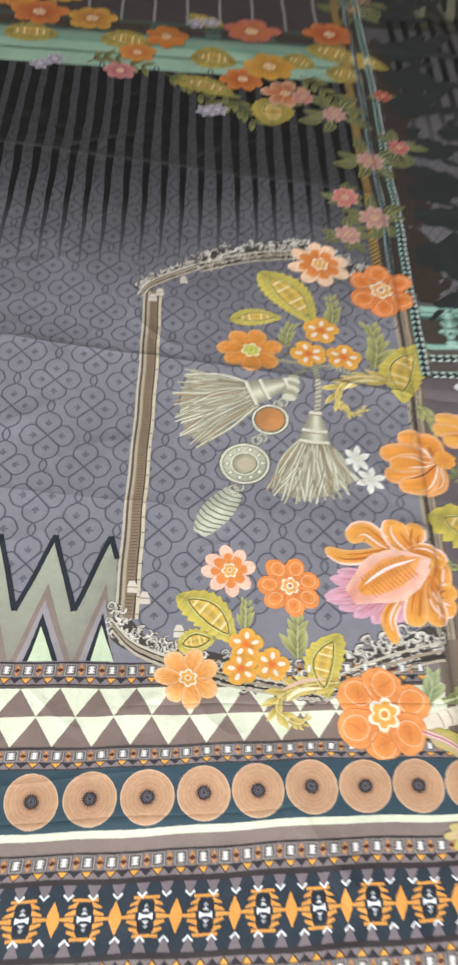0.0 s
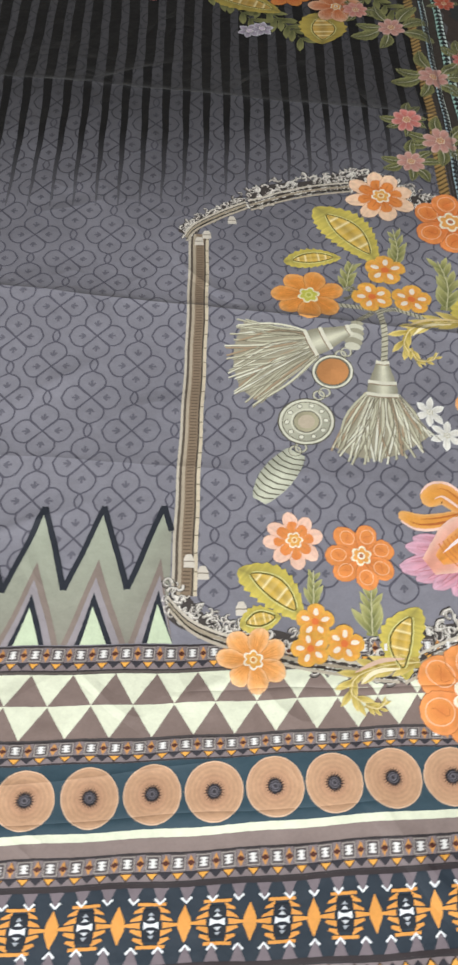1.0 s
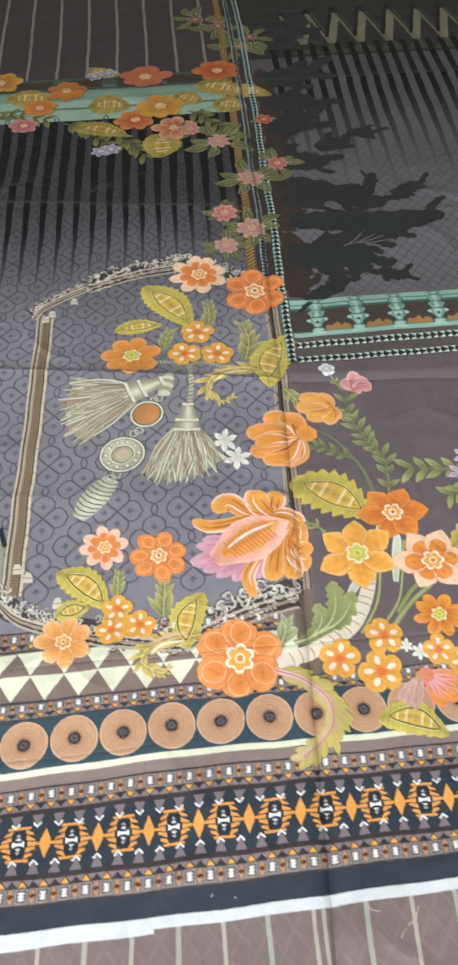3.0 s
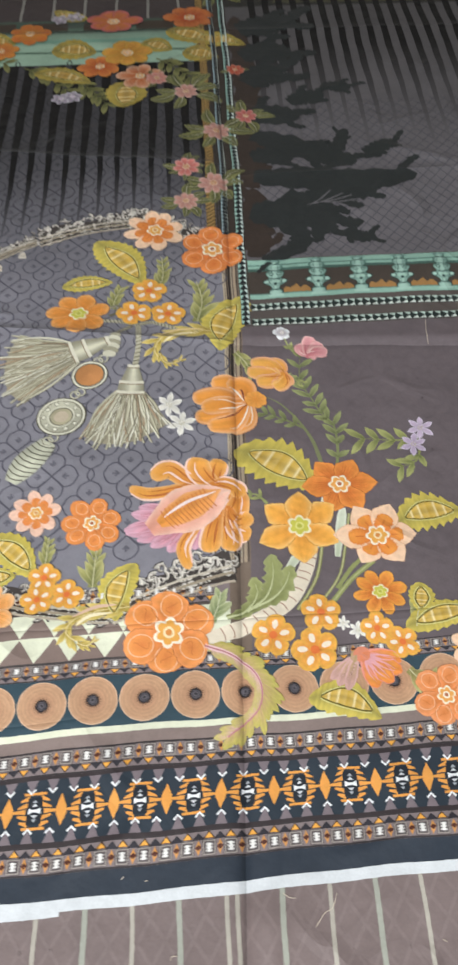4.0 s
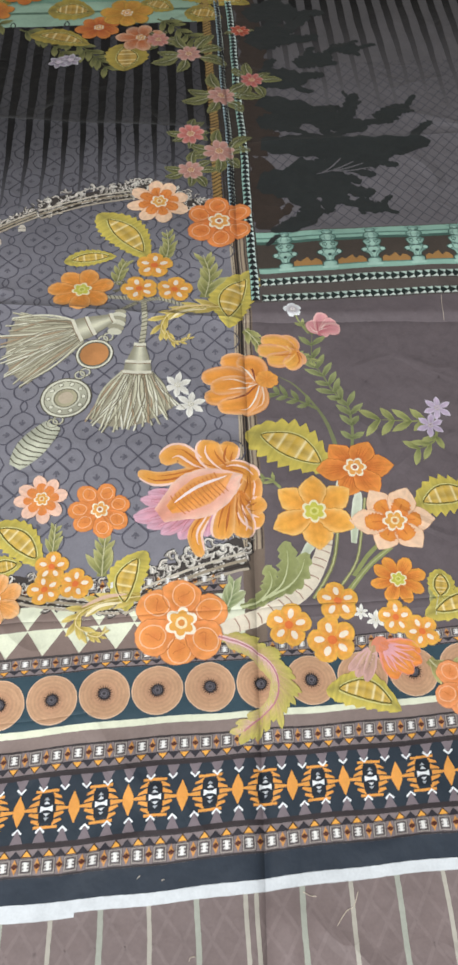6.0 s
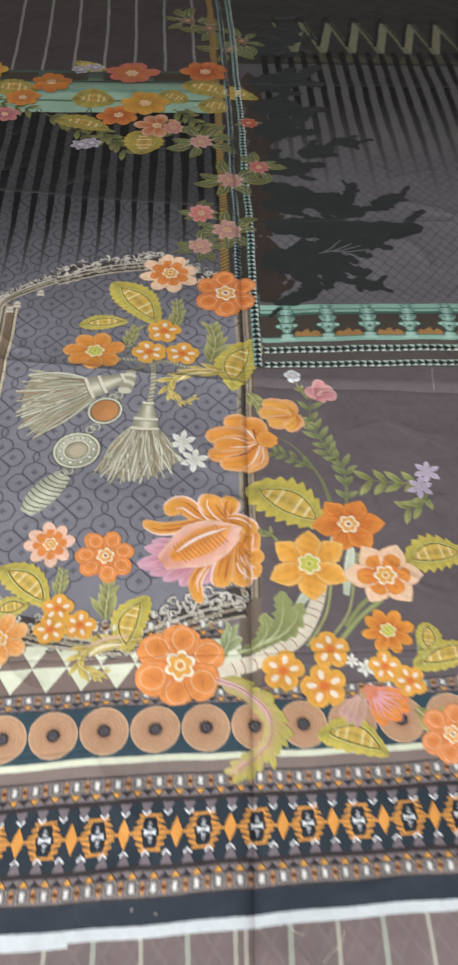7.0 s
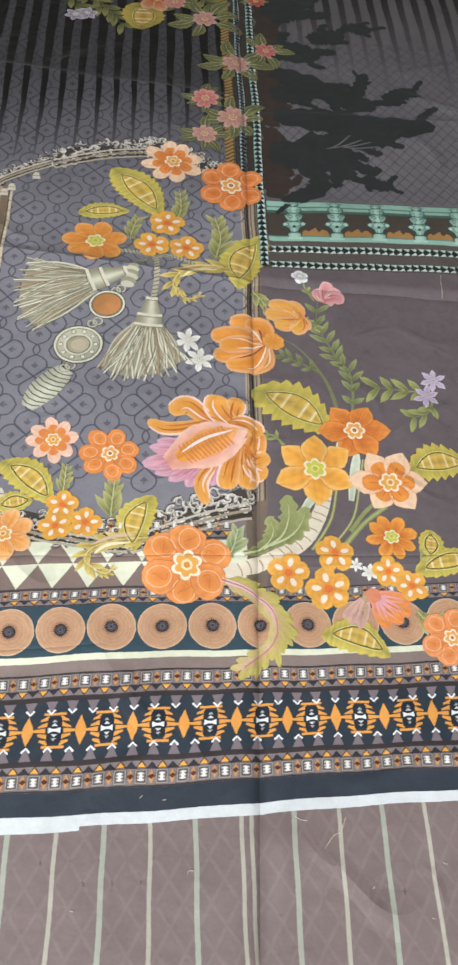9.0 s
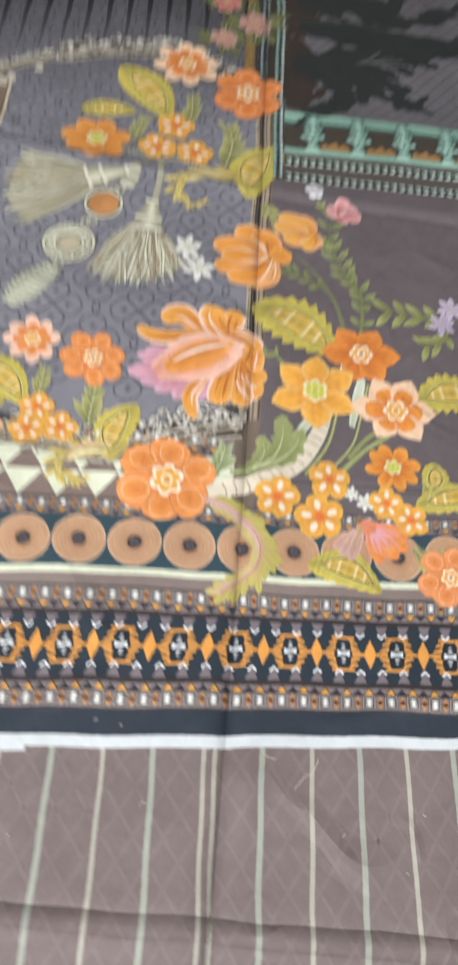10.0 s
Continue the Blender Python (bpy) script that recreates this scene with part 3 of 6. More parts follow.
for i in range(-70, 60):
    u = 0.04 + i * 0.021
    for s in (-1, 1):
        line = [(u + s * (v - 0.9) * 0.8, v) for v in np.arange(0.9, 1.34, 0.02)]
        line = [q for q in line if 0.04 < q[0] < 0.70]
        if len(line) > 2:
            p.ribbon(line, 0.0016, ink("55525a"), 1)
tagged(p.make("diamond_net", cloth, "faint diamond net"), kind="stuff")

# black tapering stripes, over the grey field and over the dim field
for side, first, count, low, high, name in ((-1, -0.845, 28, 0.96, 1.488, "taper_stripe"), (1, 0.085, 20, 1.22, 1.76, "taper_stripe")):
    for i in range(count):
        u = first + 0.03 * i
        p = Print(lie)
        start = low + (0.05 * max(0, (u + 0.45)) / 0.3 if side < 0 else 0.03 * math.sin(1.7 * i))
        vs = [start + (high - start) * k / 30 for k in range(31)]
        w = (lambda f: 0.0008 + 0.0078 * min(1, f * 1.35) ** 0.8) if side < 0 else (lambda f: 0.0022 + 0.0048 * min(1, f * 2.2))
        ground = tone_left if side < 0 else tone_right
        p.loft([(u - w(k / 30), v) for k, v in enumerate(vs)], [(u + w(k / 30), v) for k, v in enumerate(vs)], 1,
               lambda f, t: mix(ground(u, start + (high - start) * f), ink("151415"), 0.35 + 2.2 * f if side < 0 else 0.10 + 1.5 * f), 2)
        p.make(name, cloth)

for i in range(13):
    p = Print(lie)
    u = -0.855 + 0.0655 * i
    p.ribbon([(u, 1.66 + 0.02 * k) for k in range(22)], 0.006, ink("85827c"), 1)
    p.make("pale_stripe", cloth)

# zigzags of the dark top
for i in range(9):
    p = Print(lie)
    u = 0.158 + 0.0655 * i
    a, b, c = (u - 0.0328, 1.90), (u, 1.755), (u + 0.0328, 1.90)
    seg = lambda q, r: [(q[0] + (r[0] - q[0]) * f / 8, q[1] + (r[1] - q[1]) * f / 8) for f in range(9)]
    p.ribbon(seg(b, c), 0.018, ink("7f7d62"), 2)
    p.ribbon(seg(a, b), 0.014, ink("706f58"), 2.4)
    p.ribbon([(q[0] - 0.008, q[1] + 0.03) for q in seg(b, c)], 0.008, BLACK, 3)
    p.ribbon([(q[0] - 0.004, q[1] + 0.03) for q in seg(a, b)], 0.005, BLACK, 3)
    p.tri((u - 0.03, 1.71), (u + 0.04, 1.71), (u, 1.765), ink("4c4a38"), 1, 6)
    p.make("zigzag_stroke", cloth, "olive zigzag stroke")

# ---- the upright trim beside the crease ----
trim = Print(lie)
for u0, u1, v0, v1, colour in ((-0.0125, 0.0125, 0.2475, 0.92, ink("7b6a5c")), (-0.0125, -0.0075, 0.36, 0.92, ink("b9a88e")), (-0.0035, -0.0008, 0.36, 0.92, ink("2d2725")),
                               (0.0045, 0.008, 0.36, 0.92, ink("a8957c")), (-0.0065, -0.005, 0.36, 0.92, ink("3a322d")), (0.001, 0.0022, 0.36, 0.92, ink("c2b59c")), (0.0092, 0.0104, 0.36, 0.92, ink("453a33")), (-0.0098, -0.0090, 0.36, 0.92, ink("5a4d42")), (-0.043, 0.0285, 0.92, 2.085, ink("3d3630"))):
    trim.rect(u0, u1, v0, v1, colour, 0 if u1 - u0 > 0.02 else 1, 0.006)
trim_part = trim.make("upright_trim", cloth, "brown and cream upright trim")


def saw(p, a, b, width, colours, level, size=0.009):
    """Rows of small teeth along the straight line from a to b."""
    d = math.hypot(b[0] - a[0], b[1] - a[1])
    ex, ey = (b[0] - a[0]) / d, (b[1] - a[1]) / d
    nx, ny = -ey, ex
    n = int(d / 0.02)
    line = [(a[0] + ex * d * k / n, a[1] + ey * d * k / n) for k in range(n + 1)]
    p.ribbon(line, width, colours[0], level)
    q = 0.0
    while q < d - size:
        x, y = a[0] + ex * q, a[1] + ey * q
        for s in (-1, 1):
            p.tri((x + s * nx * width * 0.46, y + s * ny * width * 0.46), (x + ex * size * 0.9 + s * nx * width * 0.46, y + ey * size * 0.9 + s * ny * width * 0.46),
                  (x + ex * size * 0.7 + s * nx * width * 0.04, y + ey * size * 0.7 + s * ny * width * 0.04), colours[1] if s > 0 else colours[2], level + 1)
        q += size


for u, v, w, colours, size in ((-0.0035, 0.92, 0.011, (ink("23262a"), ink("a8c4cc"), ink("b9c4ba")), 0.009), (0.0195, 0.752, 0.013, (ink("1f2426"), ink("9cc7bb"), ink("c9dcd6")), 0.011)):
    p = Print(lie)
    saw(p, (u, v), (u, 2.07), w, colours, 6, size)
    p.make("tooth_strip", trim_part, "teal and white toothed strip")
p = Print(lie)
v = 0.93
p.rect(-0.033, -0.019, 0.92, 2.07, ink("5c4622"), 5, 0.006)
while v < 2.06:
    p.ribbon([(-0.033, v), (-0.026, v + 0.004), (-0.019, v + 0.01)], 0.0045, ink("a07e40"), 6)
    v += 0.009
p.make("rope", trim_part, "twisted golden rope")

# ---- teal rail with balusters ----
rail = Print(lie)
rail.rect(0.0125, RIGHT, 0.749, 0.808, ink("5d5450"), 0, 0.008)
rail.rect(0.0285, RIGHT, 0.808, 0.895, ink("4c433c"), 0, 0.008)
rail.rect(0.0285, RIGHT, 0.872, 0.893, TEAL, 1, 0.008)
rail.rect(0.0285, RIGHT, 0.878, 0.881, TEAL_DARK, 2, 0.01)
rail.rect(0.0285, RIGHT, 0.866, 0.872, ink("45695f"), 1, 0.01)
rail.rect(0.0285, RIGHT, 0.808, 0.817, TEAL, 1, 0.008)
rail.rect(0.0285, RIGHT, 0.8165, 0.8185, TEAL_DARK, 2, 0.01)
rail_part = rail.make("baluster_band", cloth, "teal balustrade band on brown")
for v in (0.758, 0.791):
    p = Print(lie)
    saw(p, (0.029, v), (0.70, v), 0.014, (ink("22302d"), ink("bcd3c8"), ink("d5e0d8")), 1, 0.0115)
    p.make("tooth_strip", rail_part)
for i in range(10):
    u = 0.070 + 0.0653 * i
    p = Print(lie)
    p.loft([(u + 0.012 + 0.0415 * k / 8, 0.8185) for k in range(9)],
           [(u + 0.012 + 0.0415 * k / 8, 0.824 + 0.011 * abs(math.sin(k * 1.1 + 0.6)) * math.sin(math.pi * (k + 1) / 10)) for k in range(9)], 2, OCHRE, 1)
    prof = [(0.008, 0.815), (0.0085, 0.822), (0.005, 0.826), (0.0065, 0.833), (0.0135, 0.838), (0.0155, 0.843), (0.008, 0.848), (0.0105, 0.855), (0.0115, 0.861), (0.006, 0.865),
            (0.0095, 0.87), (0.0095, 0.876), (0.005, 0.88), (0.007, 0.886), (0.003, 0.891)]
    line = curve([(1.2 * a, b) for a, b in prof], 3)
    p.loft([(u - a, b) for a, b in line], [(u + a, b) for a, b in line], 4,
           lambda s, t: mix(TEAL_DARK, ink("a5cdbd"), 1.3 - 2.2 * abs(t - 0.45) + 0.3 * math.sin(s * 40)), 3)
    for side in (-1, 1):
        p.ribbon([(u + side * a, b) for a, b in line], 0.0010, ink("37574f"), 4)
        p.ribbon([(u + side * 0.45 * a, b) for a, b in line[4:-4]], 0.0008, ink("4c7268"), 4)
    p.rect(u - 0.0125, u + 0.0125, 0.8865, 0.8905, ink("79a598"), 4)
    p.rect(u - 0.0115, u + 0.0115, 0.811, 0.8155, ink("a8cfc0"), 4)
    for b in (0.826, 0.848, 0.866, 0.8815):
        p.ribbon([(u - 0.0075, b), (u, b - 0.0012), (u + 0.0075, b)], 0.0018, ink("2f4f49"), 4)
    for s in (-1, 1):
        p.disc(u + s * 0.0135, 0.8415, 0.0042, ink("a9d0c2"), 4, 1, 12)
        p.ring(u + s * 0.006, 0.858, 0.0032, 0.0012, ink("2f4f49"), 4, 12)
        p.ring(u + s * 0.0135, 0.8415, 0.0042, 0.001, ink("2f4f49"), 5, 12)
    p.disc(u, 0.8365, 0.0028, ink("2f4f49"), 5, 1, 12)
    p.make("baluster", rail_part, "teal turned baluster")

# the second rail above the black stripes
p = Print(lie)
p.rect(LEFT, -0.036, 1.49, 1.66, lambda u, v: mix(ink("93b49c"), ink("46584c"), (v - 1.56) / 0.07), 0, 0.01)
for v, w, c in ((1.535, 0.007, ink("55735f")), (1.575, 0.012, ink("6f9a86")), (1.61, 0.006, ink("2d3a33"))):
    p.rect(LEFT, -0.036, v - w / 2, v + w / 2, c, 1, 0.012)
for i in range(8):
    u = -0.8 + 0.107 * i
    p.rect(u, u + 0.075, 1.615, 1.65, ink("453a30"), 1, 0.012)
p.make("upper_rail", cloth, "pale green rail band")

# ---- printed flowers, leaves and ornaments ----


def petal(p, x, y, a, start, length, wide, inner, outer, rim, level, rnd, point=0.7, streak=0.09, n=13, m=8, bend=None, tip=(0.72, 2.6)):
    """One petal that grows from (x, y) at the angle a, painted from heart to rim."""
    ca, sa = math.cos(a), math.sin(a)
    bend = rnd.uniform(-0.08, 0.08) if bend is None else bend
    stroke = [1 + rnd.uniform(-streak, streak) for _ in range(m + 1)]
    wob = [rnd.uniform(-0.05, 0.05) for _ in range(n + 1)]
    lines = []
    for side in (-1, 1):
        line = []
        for i in range(n + 1):
            s = i / n
            if point > 0.82:
                w = 1.06 * wide * (0.34 + 0.66 * math.sin(math.pi / 2 * s / 0.55) if s < 0.55 else max(0.02, 1 - ((s - 0.55) / 0.45) ** 1.7))
            elif s > 0.62:
                w = wide * math.sqrt(max(0.004, 1 - ((s - 0.62) / 0.385) ** 2))
            else:
                w = wide * (0.22 + 0.78 * math.sin(math.pi / 2 * s / 0.62))
            w *= (1 + wob[i]) * (0.92 if side < 0 else 1)
            d, e = start + (length - start) * s, side * w + bend * length * s * s
            line.append((x + d * ca - e * sa, y + d * sa + e * ca))
        lines.append(line)

    def colour(s, t):
        edge = abs(2 * t - 1)
        c = mix(shade(inner, 0.93), outer, s * 1.5 - 0.2)
        c = mix(c, rim, max(edge ** 4 * 0.8, (s - tip[0]) * tip[1] * (1 + 0.4 * math.sin(17 * t))))
        return shade(c, stroke[min(m, int(t * m + 0.5))] * (1 + 0.05 * math.sin(s * 23 + t * 9)))

    p.loft(lines[1], lines[0], m, colour, level)
    return lines


def blade(p, points, wide, inner, outer, rim, level, tip=0.7, base=0.3, m=8, streak=0.08, seed=1, jag=0.0, teeth=7, edge=0.8):
    """A curling lobe along a curve, broadest near its end; jag cuts teeth into its sides."""
    rnd = random.Random(seed)
    line = curve(points, max(6, 22 // (len(points) - 1)))
    n = len(line)
    k = [1 + rnd.uniform(-streak, streak) for _ in range(m + 1)]
    sides = [[], []]
    for i, (x, y) in enumerate(line):
        f = i / (n - 1)
        (x0, y0), (x1, y1) = line[max(0, i - 1)], line[min(n - 1, i + 1)]
        d = math.hypot(x1 - x0, y1 - y0) or 1e-9
        w = base + (1 - base) * math.sin(math.pi / 2 * f / tip) if f < tip else math.sqrt(max(0.003, 1 - ((f - tip) / (1 - tip)) ** 2))
        for side, q in ((0, 1), (1, -1)):
            bite = 1 - jag * ((f * teeth + 0.37 * side + rnd.uniform(-0.1, 0.1)) % 1) if jag else 1
            sides[side].append((x - q * (y1 - y0) / d * wide * w * bite, y + q * (x1 - x0) / d * wide * w * bite))

    def colour(f, t):
        c = mix(inner, outer, f * 1.3 - 0.1)
        return shade(mix(c, rim, edge * max(abs(2 * t - 1) ** 4, (f - 0.86) * 6)), k[min(m, int(t * m + 0.5))])

    p.loft(sides[0], sides[1], m, colour, level)
    return line, sides


def heart(x, y, r, lobes, colours, level, owner, turn=0.0):
    """The scalloped middle of a flower: rim, filling, eye."""
    p = Print()
    for k, (f, c) in enumerate(zip((1.0, 0.78, 0.36, 0.2), colours)):
        amp = 0.36 if k < 2 else 0.05
        p.disc(x, y, lambda a: r * f * (0.98 - amp + amp * abs(math.cos(lobes * (a - turn) / 2)) ** 0.7), c, level + k * 0.6, 1, 40)
    return p.make("flower_heart", owner)


def flower(x, y, r, petals, inner, outer, rim, middle_colours, level, turn=0.0, wide=None, point=0.7, loops=False, squash=1.0, hub=0.30, label="", veins=True, tip=(0.72, 2.6)):
    rnd = random.Random(int(1e4 * (x + 2 * y)))
    p = Print()
    p.disc(x, y, r * (0.42 if veins else 0.3), shade(inner, 0.95), level, 2, 20)
    owner = p.make("flower", cloth, label or "orange printed flower")
    wide = wide or r * (0.66 if loops else 0.55 if point > 0.82 else 0.64) * math.tan(math.pi / petals)
    for i in range(petals):
        a = turn + 2 * math.pi * i / petals + rnd.uniform(-0.06, 0.06)
        q = Print()
        size = r * rnd.uniform(0.93, 1.05) * (1 - (1 - squash) * abs(math.sin(a)))
        lv = level + 0.5 + 0.6 * (i % 2) + (0.3 if i == petals - 1 else 0)
        two = tip[1] > 5
        sides = petal(q, x, y, a, 0.1 * r, size, wide * rnd.uniform(0.93, 1.07), mix(rim, outer, 0.25) if two else inner, mix(rim, outer, 0.12) if two else outer, rim, lv, rnd, point, tip=tip)
        for line in sides:
            q.ribbon(line[2:], lambda f: r * 0.022 * (1.1 - f), mix(rim, shade(inner, 0.7), 0.5) if two else shade(inner, 0.74), lv + 0.3)
        ca, sa = math.cos(a), math.sin(a)
        at = lambda d, e: (x + d * ca - e * sa, y + d * sa + e * ca)
        if loops:
            q.ring(*at(size * 0.60, 0), lambda b: wide * (0.66 + 0.10 * math.cos(b)), r * 0.02, mix(PEACH, outer, 0.3), lv + 0.7, 22, 0.86, a)
            q.disc(*at(size * 0.60, 0), wide * 0.6, lambda f, b: mix(shade(inner, 0.9), outer, f), lv + 0.5, 2, 16, 0.8, a)
            q.ribbon([at(size * (0.45 + 0.3 * k / 5), wide * 0.3 * math.sin(k)) for k in range(6)], r * 0.02, shade(inner, 0.82), lv + 0.7)
        elif two:
            blade(q, [at(0.1 * r, 0), at(0.4 * size, 0), at(0.66 * size, 0)], wide * 0.80, inner, outer, shade(inner, 0.92), lv + 0.5, 0.55, 0.5, 6, 0.07, i, 0.28, 8)
            q.ribbon([at(0.2 * r, 0), at(0.5 * size, 0)], r * 0.03, shade(inner, 0.85), lv + 0.8)
        elif veins:
            for e in (-0.5, -0.2, 0.15, 0.45):
                q.ribbon([at(size * (0.28 + (0.5 + 0.08 * rnd.random()) * k / 5), wide * e * (0.4 + 0.6 * k / 5)) for k in range(6)], lambda f: r * 0.028 * (1.05 - f),
                         shade(inner, rnd.uniform(0.8, 0.93)), lv + 0.4)
        q.make("petal", owner)
    heart(x, y, r * hub, 6 if petals > 5 else 5, middle_colours, level + 2.6, owner, turn)
    return owner


def blossom(x, y, r, level, turn=0.0):
    """A small amber flower of five round petals, each with a white spot."""
    rnd = random.Random(int(1e4 * (x - y)))
    p = Print()
    p.disc(x, y, r * 0.5, ORANGE, level, 1, 16)
    owner = p.make("flower", cloth, "small amber flower with white spots")
    for i in range(5):
        a = turn + 2 * math.pi * i / 5 + rnd.uniform(-0.1, 0.1)
        q = Print()
        petal(q, x, y, a, 0.08 * r, r, r * 0.47, ORANGE, AMBER, mix(AMBER, YELLOW, 0.6), level + 0.5 + 0.5 * (i % 2), rnd, 0.5)
        q.disc(x + 0.52 * r * math.cos(a), y + 0.52 * r * math.sin(a), r * 0.215, ink("f0dfc6"), level + 1.8, 1, 14, 0.62, a)
        q.make("petal", owner)
    q = Print()
    q.disc(x, y, r * 0.19, ink("e2722e"), level + 2.2, 1, 12)
    q.make("flower_heart", owner)


def leaf(a, b, wide, level, inlay=True, bend=0.12, teeth=9, dark=OLIVE, light=LIME, fill=YELLOW, label="", cut=0.12):
    """A serrated leaf from a to b, with a golden banded pod painted in its middle."""
    rnd = random.Random(int(1e4 * (a[0] + b[1])))
    d = math.hypot(b[0] - a[0], b[1] - a[1])
    ex, ey = (b[0] - a[0]) / d, (b[1] - a[1]) / d
    at = lambda s, e: (a[0] + ex * d * s - ey * (e + bend * d * math.sin(math.pi * s)), a[1] + ey * d * s + ex * (e + bend * d * math.sin(math.pi * s)))
    n = teeth * 4
    shape = lambda s: 0.5 * wide * (0.03 + math.sin(math.pi * s ** 0.85) ** 0.75)
    p = Print()
    k = [1 + rnd.uniform(-0.12, 0.12) for _ in range(n + 1)]

    def colour(s, t):
        e = abs(2 * t - 1)
        return shade(mix(dark, light, 0.15 + 0.9 * e), k[int(s * n)] * (1.0 + 0.1 * (t > 0.5)))

    sides = []
    for q in (1, -1):
        sides.append([at(i / n, q * shape(i / n) * (1 + cut * (0.5 - (i % 4) / 3))) for i in range(n + 1)])
    p.loft(sides[0], sides[1], 6, colour, level)
    owner = p.make("leaf", cloth, label or "olive and lime printed leaf")
    q = Print()
    if inlay:
        m = 28
        lens = lambda f: 0.24 * wide * math.sin(math.pi * f) ** 0.8
        s_of = lambda f: 0.16 + 0.7 * f
        pod = lambda s, t: mix(shade(fill, 0.85 + 0.2 * math.sin(9 * t)), ink("f2e0a4"), 1.0 if (s * 6.0) % 1 > 0.8 else 0.25 * ((s * 6.0) % 1))
        q.loft([at(s_of(i / m), lens(i / m)) for i in range(m + 1)], [at(s_of(i / m), -lens(i / m)) for i in range(m + 1)], 4, pod, level + 0.8)
        for z in (1, -1):
            q.ribbon([at(s_of(i / m), z * (lens(i / m) + 0.0004)) for i in range(m + 1)], 0.0016, ink("6b6020"), level + 1.4)
            q.ribbon([at(s_of(i / m), z * (lens(i / m) + 0.0022)) for i in range(m + 1)], 0.0011, ink("d8d48a"), level + 1.2)
        q.make("leaf_pod", owner, "golden banded pod")
    else:
        q.ribbon([at(i / 10, 0) for i in range(11)], lambda f: 0.0022 * (1.1 - f), mix(light, PALE, 0.35), level + 0.8)
        for i in range(2, 9):
            for z in (1, -1):
                q.ribbon([at(i / 10, 0), at(i / 10 + 0.1, z * shape(i / 10 + 0.1) * 0.7)], 0.0009, mix(dark, BLACK, 0.25), level + 0.7)
        q.make("leaf_rib", owner)
    return owner


def stroke(points, width, colour, level, name, label="", edge=None, owner=None, n=14):
    p = Print()
    line = curve(points, n)
    p.ribbon(line, width, colour, level)
    if edge:
        p.ribbon(line, 0.0012, edge, level + 0.6)
    return p.make(name, owner or cloth, label)


def sprig(points, size, level, dark=SAGE, light=ink("a8ab62"), step=4, both=True):
    """A stem with small pointed leaflets."""
    line = curve(points, 10)
    owner = stroke(points, lambda f: 0.0035 * (1.2 - f), mix(dark, light, 0.4), level, "stem", "thin olive stem with leaflets")
    rnd = random.Random(int(1e4 * points[0][0] + 77))
    for i in range(step, len(line), step):
        x, y = line[i]
        a = math.atan2(line[i][1] - line[i - 1][1], line[i][0] - line[i - 1][0])
        for s in (-1, 1):
            if not both and (i // step + s) % 2:
                continue
            q = Print()
            petal(q, x, y, a + s * rnd.uniform(0.55, 0.95), 0, size * rnd.uniform(0.75, 1.15), size * 0.17, dark, light, light, level + 0.4, rnd, 1.0, 0.15, 7, 4)
            q.make("leaflet", owner)


def acanthus(points, wide, level, dark=ink("767a3e"), light=ink("b2ae62"), lobes=6):
    """A lobed scroll leaf along a curve."""
    line = curve(points, 12)
    rnd = random.Random(int(1e4 * points[0][1]) + 5)
    owner = stroke(points, lambda f: wide * 0.35 * (1.05 - f), mix(dark, light, 0.3), level, "leaf", "lobed green scroll leaf", edge=mix(light, PALE, 0.3))
    n = len(line)
    for i in range(lobes):
        k = min(n - 1, 2 + int((n - 4) * i / lobes))
        x, y = line[k]
        a = math.atan2(line[k][1] - line[k - 1][1], line[k][0] - line[k - 1][0])
        for s in (-1, 1):
            q = Print()
            f = 1 - 0.45 * i / lobes
            petal(q, x, y, a + s * rnd.uniform(0.3, 0.6), 0, wide * rnd.uniform(0.75, 1.0) * f, wide * 0.14 * f, dark, light, mix(light, PALE, 0.15), level + 0.3 + 0.1 * (i % 3), rnd, 0.9, 0.14, 8, 5)
            q.make("leaf_lobe", owner)


CREAMY = (ink("f0e4c4"), ink("e8a24a"), ink("f3ead2"), ink("b9714a"))
LIMEY = (ink("efe6bc"), ink("cdc848"), ink("dedb78"), ink("b9b83c"))
GOLDY = (ink("f4e6cc"), ink("e9a744"), ink("f0d9a8"), ink("d98a3a"))
DEEP = ink("e07c2c")

# stems behind the flowers
stroke([(0.103, 0.39), (0.086, 0.345), (0.061, 0.305), (0.021, 0.281), (-0.035, 0.262)], lambda f: 0.015 + 0.005 * math.sin(3 * f), ink("e3d6be"), 4, "horn", "cream ribbed horn stem")
for k in range(15):
    f = k / 14
    base = curve([(0.098, 0.372), (0.086, 0.345), (0.061, 0.305), (0.021, 0.281), (-0.02, 0.266)], 10)
    i = min(len(base) - 2, int(f * (len(base) - 2)))
    (x0, y0), (x1, y1) = base[i], base[i + 1]
    d = math.hypot(x1 - x0, y1 - y0)
    nx, ny = -(y1 - y0) / d, (x1 - x0) / d
    stroke([(x0 + 0.008 * nx, y0 + 0.008 * ny), (x0 + 0.002, y0), (x0 - 0.008 * nx, y0 - 0.008 * ny)], 0.0014, ink("b08d78"), 4.8, "horn_rib")
stroke([(0.118, 0.40), (0.098, 0.335), (0.07, 0.292)], 0.004, ink("8e9050"), 5, "stem", edge=ink("c3c28a"))
